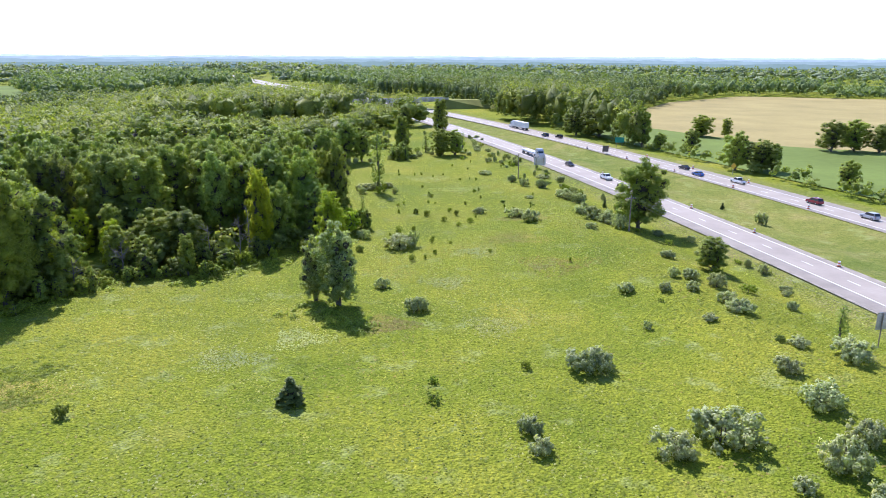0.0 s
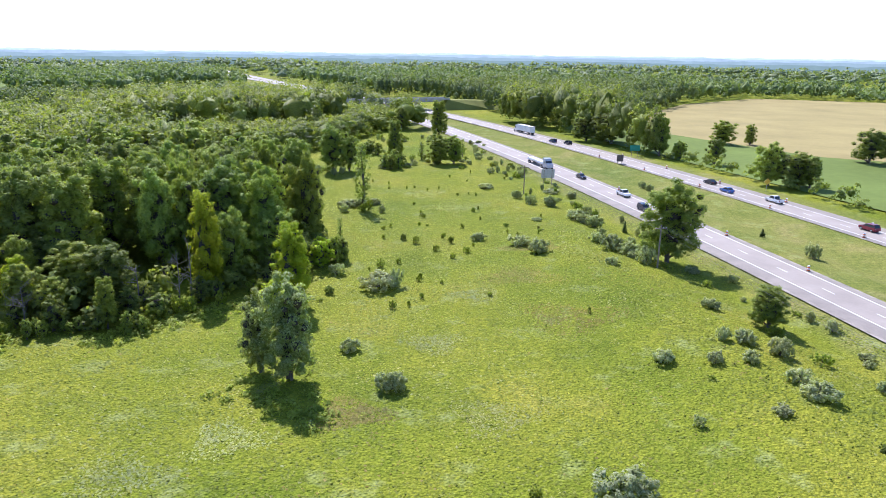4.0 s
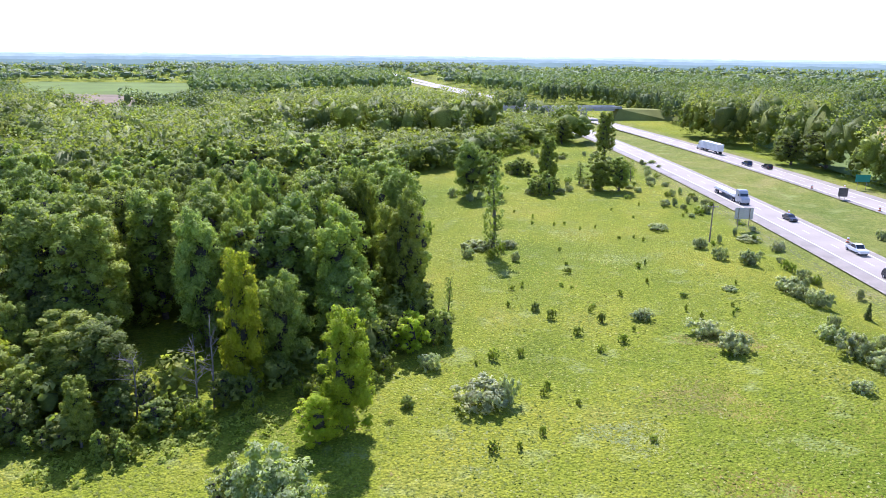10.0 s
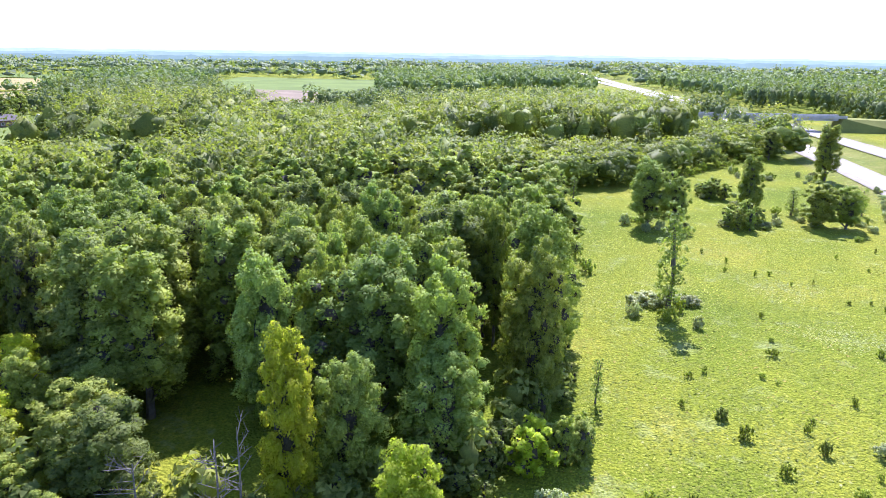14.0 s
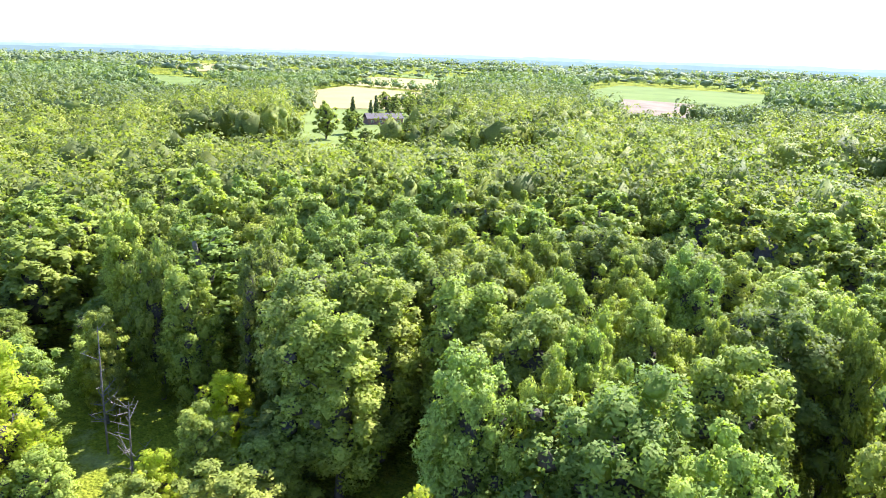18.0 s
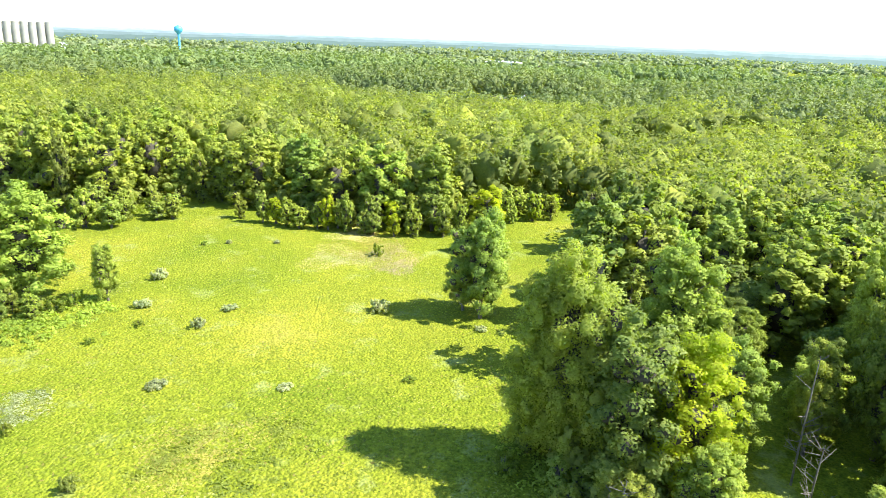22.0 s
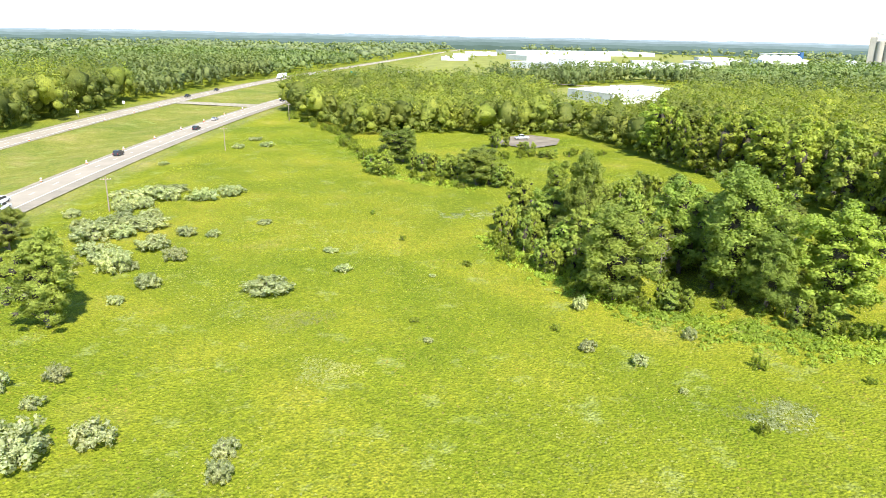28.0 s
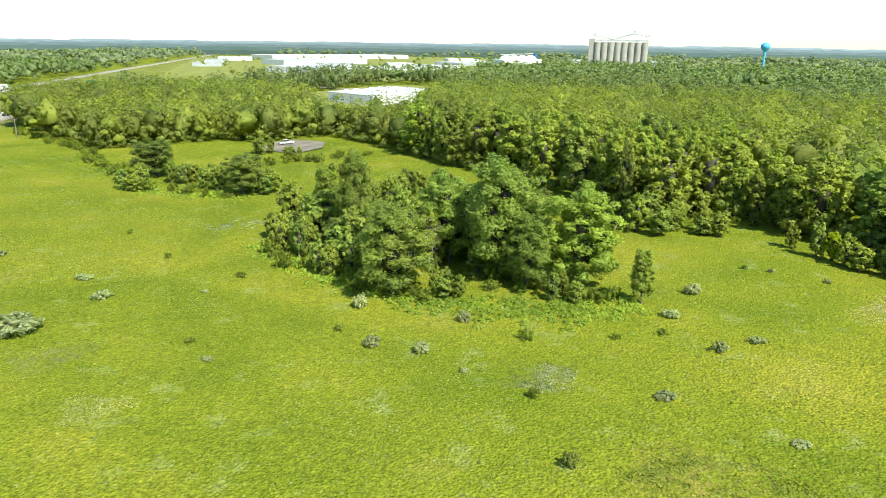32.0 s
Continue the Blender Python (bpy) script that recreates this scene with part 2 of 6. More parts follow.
PALEROOF = solid("pale_membrane_roof", (0.58, 0.57, 0.55), 0.7, vary=0.1, scale=0.05)
SIGNGREEN = solid("sign_green", (0.02, 0.22, 0.15), 0.5, vary=0.05)
SIGNBACK = solid("sign_back", (0.48, 0.48, 0.50), 0.4, 0.6, vary=0.1)
ORANGE = solid("orange_plastic", (0.75, 0.17, 0.05), 0.5, vary=0.1)
YELLOW = solid("yellow_sign", (0.70, 0.42, 0.04), 0.5, vary=0.05)
RUBBER = solid("tyre_rubber", (0.025, 0.025, 0.026), 0.85, vary=0.2)
CHROME = solid("rim_metal", (0.5, 0.5, 0.52), 0.3, 0.9, vary=0.1)
GLASS = solid("dark_window", (0.03, 0.035, 0.04), 0.08, vary=0.1, spec=0.6)
LAMP_RED = solid("tail_lamp", (0.35, 0.02, 0.02), 0.3, vary=0.05)
LAMP_WHITE = solid("head_lamp", (0.7, 0.7, 0.68), 0.2, vary=0.05)


# ================= mesh tools =================
def mesh_np(name, verts, faces, mats, smooth=False, mat_idx=None, normals=None):
    """A mesh from arrays; all faces with the same number of corners."""
    verts, faces = np.asarray(verts, np.float32), np.asarray(faces, np.int32)
    me = bpy.data.meshes.new(name)
    k = faces.shape[1]
    me.vertices.add(len(verts))
    me.vertices.foreach_set("co", verts.ravel())
    me.loops.add(faces.size)
    me.loops.foreach_set("vertex_index", faces.ravel())
    me.polygons.add(len(faces))
    me.polygons.foreach_set("loop_start", np.arange(0, faces.size, k, dtype=np.int32))
    for m in (mats if isinstance(mats, (list, tuple)) else [mats]):
        me.materials.append(m)
    if mat_idx is not None:
        me.polygons.foreach_set("material_index", np.asarray(mat_idx, np.int32))
    if smooth:
        me.polygons.foreach_set("use_smooth", np.ones(len(faces), bool))
    me.update(calc_edges=True)
    me.validate()
    if normals is not None:
        me.normals_split_custom_set_from_vertices(normals.tolist())
    return me


def part(name, bm, material, parent, label=""):
    me = bpy.data.meshes.new(name)
    bm.to_mesh(me)
    bm.free()
    me.materials.append(material)
    ob = new(name, me)
    ob.parent = parent
    if label:
        ob["label"] = label
    return ob


def part_me(name, me, parent, label=""):
    ob = new(name, me)
    ob.parent = parent
    if label:
        ob["label"] = label
    return ob


def thing(name, m, label, category, group="", kind=""):
    ob = new(name)
    ob.empty_display_size = 0.3
    ob.matrix_basis = m
    return tagged(ob, label, category, group, kind)


def box(bm, x0, x1, y0, y1, z0, z1, bevel=0.0):
    r = bmesh.ops.create_cube(bm, size=1)
    for v in r["verts"]:
        v.co = Vector(((x0 + x1) / 2 + v.co.x * (x1 - x0), (y0 + y1) / 2 + v.co.y * (y1 - y0), (z0 + z1) / 2 + v.co.z * (z1 - z0)))
    if bevel:
        es = list({e for v in r["verts"] for e in v.link_edges})
        bmesh.ops.bevel(bm, geom=es, offset=bevel, segments=2, affect="EDGES")
    return bm


def tube(bm, a, b, r0, r1, seg=8):
    a, b = Vector(a), Vector(b)
    d = b - a
    m = Matrix.Translation((a + b) / 2) @ d.to_track_quat("Z", "Y").to_matrix().to_4x4()
    bmesh.ops.create_cone(bm, cap_ends=True, segments=seg, radius1=r0, radius2=r1, depth=d.length, matrix=m)
    return bm


# ================= plan of the road and the ground =================
RA = (-21.92, 69.03, -5.98, -288.38, -113.35, 90.24)       # near carriageway, centre line
RB = (26.61, 72.32, -58.70, -285.56, -144.54, 135.98)      # far carriageway


def line_x(c, y):
    y = np.asarray(y, float)
    yc = np.clip(y, -700, 1000) / 1000
    s = np.polyval(np.polyder(np.array(c)), yc) / 1000
    return np.polyval(np.array(c), yc) + s * (y - yc * 1000)


def road_a(y):
    return line_x(RA, y)


def road_b(y):
    return line_x(RB, y)


def ground_z(x, y):
    x, y = np.asarray(x, float), np.asarray(y, float)
    o = x - road_a(y)
    g = lambda c, w: np.exp(-((o - c) / w) ** 2)
    ridge = 1.5 * g(-34, 10) * np.exp(-((y - 130) / 75) ** 2)
    ditch = -0.9 * g(-15, 5) - 1.1 * np.exp(-((x - (road_a(y) + road_b(y)) / 2) / 7) ** 2) * (1 - np.exp(-((y + 259) / 13) ** 4))
    roll = 0.25 * np.sin(x * 0.045 + 1.0) * np.cos(y * 0.038)
    off = np.clip((np.abs(o) - 9) / 12, 0, 1) * np.clip((np.abs(x - road_b(y)) - 9) / 12, 0, 1)
    return ridge + ditch + roll * off - 0.06


def gz(x, y):
    return float(ground_z(x, y))


def axis(lo, hi, fine_lo, fine_hi, step, n_far):
    mid = np.arange(fine_lo, fine_hi + 0.01, step)
    a = fine_lo - np.geomspace(step, fine_lo - lo, n_far)[::-1]
    b = fine_hi + np.geomspace(step, hi - fine_hi, n_far)
    return np.concatenate([a, mid, b])


def inside(poly, x, y):
    """Which of the points lie in the polygon."""
    x, y = np.asarray(x, float), np.asarray(y, float)
    r = np.zeros(x.shape, bool)
    n = len(poly)
    for i in range(n):
        (x0, y0), (x1, y1) = poly[i], poly[(i + 1) % n]
        if y0 == y1:
            continue
        c = ((y0 > y) != (y1 > y)) & (x < (x1 - x0) * (y - y0) / (y1 - y0) + x0)
        r ^= c
    return r


# open land: everything else is wooded
MEADOW = [(-69, 99), (-57, 120), (-46, 118), (-41, 127), (-32, 134), (-22, 146), (-20, 158), (-27, 180), (-36, 205),
          (-41, 217), (-55, 246), (-72, 279), (-62, 290), (-51, 303), (-40, 341), (-27, 380), (-10, 410), (60, 400), (110, 180),
          (110, -40), (125, -200), (135, -310), (102, -310), (84, -244), (75, -228), (37, -150), (22, -158), (-8, -168), (-24, -160), (-46, -180), (-62, -150), (-72, -108), (-92, -62),
          (-98, -10), (-121, -11), (-126, 20), (-129, 38), (-138, 54), (-160, 56), (-172, 68), (-164, 82), (-145, 79), (-118, 92), (-97, 90), (-74, 106)]
WHEATFIELD = [(93, 424), (150, 308), (235, 262), (420, 240), (640, 430), (430, 640), (285, 690), (190, 600)]
CROPFIELD = [(62, 420), (75, 345), (93, 285), (112, 222), (134, 155), (150, 110), (420, 130), (420, 240), (235, 262), (150, 308), (93, 424)]
LEFTFIELD = [(-345, 430), (-312, 455), (-312, 555), (-480, 800), (-505, 840), (-690, 790), (-560, 600)]
PLOUGHED = [(-344, 434), (-315, 458), (-322, 515), (-420, 610), (-480, 590)]
FARMYARD = [(-218, 205), (-240, 240), (-285, 290), (-330, 325), (-430, 330), (-440, 280), (-350, 235), (-250, 200)]
FARFIELD = [(-425, 332), (-438, 282), (-480, 296), (-600, 335), (-680, 405), (-560, 440), (-450, 385)]
FARFIELD_B = [(-520, 240), (-560, 285), (-640, 305), (-820, 292), (-940, 245), (-800, 215), (-620, 225)]
EASTVERGE = [(5, 478), (40, 443), (46, 462), (20, 530), (-25, 655), (-50, 600), (-32, 548)]
BRIDGE_ROAD = [(-48, 468), (-140, 432), (-148, 450), (-62, 500)]
HALLYARD = [(-50, -195), (-38, -330), (-60, -420), (-150, -520), (-215, -470), (-168, -385), (-118, -262), (-92, -190)]
INDUSTRY = [(-55, -480), (62, -450), (55, -1500), (-300, -1650), (-640, -1500), (-700, -1250), (-420, -1000), (-260, -620), (-120, -560)]
TOWNLOT = [(-880, -250), (-860, -330), (-960, -340), (-950, -260)]
YARD = [(-380, -40), (-390, -85), (-430, -90), (-425, -40)]
FARFIELDS = [[(-600, 455), (-700, 415), (-880, 530), (-800, 585), (-640, 545)], [(250, 820), (700, 700), (760, 900), (320, 980)], [(-1500, 1100), (-900, 1250), (-1000, 1500), (-1600, 1350)],
             [(-265, 640), (-175, 650), (-190, 700), (-290, 700)], [(-1300, 300), (-1000, 330), (-1050, 430), (-1350, 430)],
             [(900, 500), (1500, 560), (1500, 800), (950, 700)], [(-600, -260), (-640, -310), (-700, -310), (-670, -250)],
             [(-900, 560), (-700, 640), (-760, 720), (-980, 640)], [(120, 1300), (420, 1250), (460, 1420), (160, 1450)]]


def open_land(x, y):
    o = (x > road_a(y) - 13 - 45 * np.clip((y - 540) / 60, 0, 1)) & (x < road_b(y) + 17) & (y > -3000) & (y < 1500)
    for p in (MEADOW, WHEATFIELD, CROPFIELD, LEFTFIELD, FARMYARD, FARFIELD, FARFIELD_B, HALLYARD, INDUSTRY, TOWNLOT, YARD, BRIDGE_ROAD, EASTVERGE, *FARFIELDS):
        o |= inside(p, x, y)
    return o


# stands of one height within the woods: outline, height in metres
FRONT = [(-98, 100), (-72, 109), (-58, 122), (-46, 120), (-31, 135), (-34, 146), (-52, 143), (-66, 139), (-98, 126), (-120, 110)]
STANDS = [([(-135, 308), (-120, 283), (-72, 277), (-50, 303), (-40, 341), (-50, 358), (-112, 335)], 9.0),
          ([(-112, 338), (-60, 358), (-52, 395), (-60, 430), (-92, 455), (-130, 430), (-165, 400), (-150, 345)], 20.5),
          ([(-60, 358), (-40, 341), (-27, 382), (-20, 420), (-40, 470), (-62, 480), (-95, 470), (-92, 455), (-60, 430), (-52, 395)], 7.5),
          ([(-95, 470), (-62, 480), (-110, 640), (-180, 640), (-190, 520), (-160, 440)], 8.0),
          ([(-165, 185), (-205, 162), (-262, 146), (-262, 172), (-246, 200), (-218, 240), (-192, 266), (-168, 262)], 8.6),
          ([(-252, 186), (-256, 199), (-352, 233), (-442, 278), (-480, 262), (-390, 195), (-300, 172)], 20.5),
          ([(-241, 246), (-232, 285), (-225, 312), (-262, 385), (-312, 405), (-342, 350), (-288, 296)], 19.5),
          ([(-329, 586), (-257, 609), (-242, 684), (-206, 776), (-150, 900), (-420, 900), (-500, 850)], 21.0),
          ([(-320, 545), (-310, 470), (-190, 430), (-160, 470), (-185, 560), (-250, 606)], 9.0),
          ([(20, 560), (34, 416), (46, 388), (70, 370), (88, 410), (120, 492), (168, 612), (225, 632), (240, 720), (60, 760)], 20.0),
          ([(-120, 700), (-60, 560), (10, 560), (40, 760), (-20, 900), (-160, 860)], 19.0),
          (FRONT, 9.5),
          ([(-36, 150), (-22, 148), (-22, 176), (-60, 188), (-110, 178), (-130, 140), (-98, 127), (-66, 140), (-52, 144)], 19.0),
          ([(-200, 325), (-172, 352), (-255, 475), (-300, 452), (-345, 458), (-300, 395)], 7.5),
          ([(-150, 70), (-230, 60), (-330, 100), (-330, 160), (-250, 148), (-170, 120)], 12.5),
          ([(-100, -20), (-75, -118), (-140, -165), (-215, -120), (-190, -40), (-126, -14)], 18.0),
          ([(-240, -60), (-300, -110), (-430, -100), (-460, 20), (-330, 60), (-250, 40)], 11.5),
          ([(-20, -112), (30, -155), (72, -232), (50, -260), (-20, -180)], 14.0)]


def stand_height(x, y, h):
    """Heights of trees, drawn to the height of the stand in which they grow."""
    for outline, top in STANDS:
        k = inside(outline, x, y)
        h = np.where(k, top + 0.45 * (h - 14.0), h)
    return h


def build_ground():
    xs, ys = axis(-4900, 4900, -170, 130, 2.5, 32), axis(-4900, 4900, -220, 420, 3.0, 32)
    X, Y = np.meshgrid(xs, ys)
    Z = ground_z(X, Y)
    far = np.hypot(X, Y) > 1200
    Z[far] = -0.3
    n, k = len(xs), len(ys)
    i = np.arange((k - 1) * (n - 1))
    r, c = i // (n - 1), i % (n - 1)
    q = np.stack([r * n + c, r * n + c + 1, (r + 1) * n + c + 1, (r + 1) * n + c], 1)
    me = mesh_np("ground", np.stack([X, Y, Z], -1).reshape(-1, 3), q, GROUND, True)
    o = X - road_a(Y)
    verge = np.clip((o + 14.5) / 3, 0, 1) * np.clip((road_b(Y) + 15.5 - X) / 3, 0, 1)
    me.attributes.new("verge", "FLOAT", "POINT").data.foreach_set("value", verge.ravel().astype(np.float32))
    ob = new("ground", me)
    tagged(ob, "green weedy meadow ground with mown verges", "ground", kind="structure")


build_ground()


def flat_patch(name, poly, z, mat, label, cat="field"):
    bm = bmesh.new()
    f = bm.faces.new([bm.verts.new((x, y, z)) for x, y in poly])
    if f.normal.z < 0:
        f.normal_flip()
    bmesh.ops.triangulate(bm, faces=bm.faces[:])
    me = bpy.data.meshes.new(name)
    bm.to_mesh(me)
    bm.free()
    me.materials.append(mat)
    return tagged(new(name, me), label, cat, kind="structure")


flat_patch("wheat_field", WHEATFIELD, 0.35, WHEAT, "ripe tan wheat field beyond the highway")
flat_patch("crop_field", CROPFIELD, 0.30, CROP, "green crop field beside the highway")
flat_patch("green_field", LEFTFIELD, 0.35, CROP, "pale green field behind the woods")
flat_patch("ploughed_strip", PLOUGHED, 0.42, EARTH, "bare tan strip at the edge of a green field")
flat_patch("pale_field", FARFIELD_B, 0.35, CROP, "pale green field behind the farm")
flat_patch("farm_lawn", FARMYARD, 0.35, LAWN, "mown lawn round a farmhouse", "lawn")
flat_patch("stubble_field", FARFIELD, 0.35, WHEAT, "tan stubble field behind the farm")
flat_patch("hall_lawn", HALLYARD, 0.35, MOWN, "mown grass round a white hall", "lawn")
flat_patch("industrial_lawn", INDUSTRY, 0.35, MOWN, "pale mown land of an industrial estate", "lawn")
for i, p in enumerate(FARFIELDS):
    flat_patch("far_field", p, 0.35, WHEAT if i in (0, 4, 5) else CROP, "far field between woods")


def ribbon(name, line, lo, hi, y0, y1, step, z, mat, parent, label="", cat=""):
    ys = np.arange(y0, y1 + 0.1, step)
    xc = line(ys)
    dx = np.gradient(xc, ys)
    nrm = np.stack([1 / np.hypot(1, dx), -dx / np.hypot(1, dx)], 1)
    a = np.stack([xc, ys], 1) + nrm * lo
    b = np.stack([xc, ys], 1) + nrm * hi
    n = len(ys)
    v = np.zeros((2 * n, 3))
    v[:n, :2], v[n:, :2], v[:, 2] = a, b, z
    i = np.arange(n - 1)
    me = mesh_np(name, v, np.stack([i, n + i, n + i + 1, i + 1], 1), mat)
    ob = new(name, me)
    ob.parent = parent
    if label:
        ob["label"] = label
    return ob


def build_road(name, line, side, y0, y1):
    """side +1: the wide shoulder lies at larger offsets."""
    r = thing(name, pose(0, 0, 0), "two-lane concrete highway carriageway with shoulders", "road", kind="structure")
    s0, s1 = (-6.8, 5.0) if side < 0 else (-5.0, 6.8)
    ribbon("shoulder", line, s0, s1, y0, y1, 10, 0.10, SHOULDER, r)
    ribbon("gravel_edge", line, s0 - 0.7, s1 + 0.7, y0, y1, 10, 0.07, GRAVEL, r)
    ribbon("pavement", line, -3.75, 3.75, y0, y1, 10, 0.115, CONCRETE, r)
    ribbon("edge_line", line, -3.66, -3.44, y0, y1, 10, 0.121, PAINT, r)
    ribbon("edge_line", line, 3.44, 3.66, y0, y1, 10, 0.121, PAINT, r)
    ys = np.arange(-420, 430, 12.19)
    v, q = [], []
    for y in ys:
        x, x2 = float(line(y)), float(line(y + 3.05))
        k = len(v)
        v += [(x - 0.1, y, 0.121), (x + 0.1, y, 0.121), (x2 + 0.1, y + 3.05, 0.121), (x2 - 0.1, y + 3.05, 0.121)]
        q.append((k, k + 1, k + 2, k + 3))
    part_me("lane_dashes", mesh_np("lane_dashes", v, q, PAINT), r)


build_road("road_near", road_a, -1, -2400, 1450)
build_road("road_far", road_b, 1, -2400, 1450)


# ================= trees =================
def rand_dirs(rng, n):
    v = rng.normal(size=(n, 3))
    return v / np.linalg.norm(v, axis=1)[:, None]


def leaf_tris(rng, pos, nrm, size):
    """One small pointed leaf clump at each place, roughly facing nrm."""
    n = len(pos)
    t = np.cross(nrm, rand_dirs(rng, n))
    t /= np.linalg.norm(t, axis=1)[:, None] + 1e-9
    b = np.cross(nrm, t)
    s = (size * rng.uniform(0.6, 1.35, n))[:, None]
    v = np.stack([pos - t * s * 0.62, pos + t * s * 0.5 - b * s * 0.52, pos + t * s * 0.5 + b * s * 0.52], 1)
    return v.reshape(-1, 3), np.arange(3 * n).reshape(n, 3)


def tufts(rng, x, y, size):
    """Small three-sided tufts standing on the ground."""
    n = len(x)
    a, s = rng.uniform(0, 6.28, n), size * rng.uniform(0.6, 1.4, n)
    z = ground_z(x, y)
    v = np.zeros((n, 4, 3))
    for k in range(3):
        v[:, k] = np.stack([x + s * 0.62 * np.cos(a + 2.094 * k), y + s * 0.62 * np.sin(a + 2.094 * k), z - 0.04], 1)
    v[:, 3] = np.stack([x + s * rng.normal(0, 0.3, n), y + s * rng.normal(0, 0.3, n), z + 0.02 + s * rng.uniform(0.06, 0.3, n)], 1)
    q = np.array([(0, 1, 3), (1, 2, 3), (2, 0, 3)])
    side = v - v.mean(1, keepdims=True)
    side[:, :, 2] = 0
    nrm = side / s[:, None, None] * 0.55 + rng.normal(0, 0.13, (n, 1, 3)) + np.array([0, 0, 0.95])
    return v.reshape(-1, 3), (q[None] + 4 * np.arange(n)[:, None, None]).reshape(-1, 3), unit(nrm.reshape(-1, 3))


def lobes_of(rng, h, r, base, n, shape):
    """Centres and radii of the boughs that make up a crown: several upright plumes of uneven height, or one cone."""
    out = []
    if shape == "cone":
        for i in range(n):
            u = (i + rng.uniform(0.1, 0.9)) / n
            w = 1.05 - 0.95 * u
            a, d = i * 2.39996 + rng.uniform(-0.5, 0.5), r * w * rng.uniform(0.35, 0.8)
            rad = r * rng.uniform(0.18, 0.3) * (0.4 + 0.6 * w)
            out.append((d * math.cos(a), d * math.sin(a), min(base + (h - base) * u, h - rad), rad))
        return np.array(out)
    count, spread = {"round": (6, 0.56), "broad": (8, 0.66), "tall": (5, 0.40)}[shape]
    turn = rng.uniform(0, 6.28)
    for p in range(count):
        a = turn + p * 2.39996 + rng.uniform(-0.3, 0.3)
        d = r * spread * math.sqrt(p / (count - 1)) * rng.uniform(0.8, 1.15)
        px, py, rp = d * math.cos(a), d * math.sin(a), r * rng.uniform(0.42, 0.6)
        top = h if p == 0 else h * (1 - 0.2 * (d / r) ** 1.3) * rng.uniform(0.86, 1.0)
        low = base + (top - base) * rng.uniform(0.0, 0.22)
        k = n // count
        for i in range(k):
            u = (i + rng.uniform(0.1, 0.9)) / k
            w = math.sqrt(max(0.02, 1 - (2 * u - 0.75) ** 2 / 2.5))
            b, e = i * 2.39996 + turn * p + rng.uniform(-0.4, 0.4), rp * w * rng.uniform(0.4, 0.8)
            rad = rp * rng.uniform(0.30, 0.52) * (0.55 + 0.45 * w)
            out.append((px + e * math.cos(b), py + e * math.sin(b), min(low + (top - low) * u, top - rad * 0.9), rad))
    return np.array(out)


def unit(v):
    return v / (np.linalg.norm(v, axis=-1, keepdims=True) + 1e-9)


UP = np.array([0.0, 0.0, 1.0])


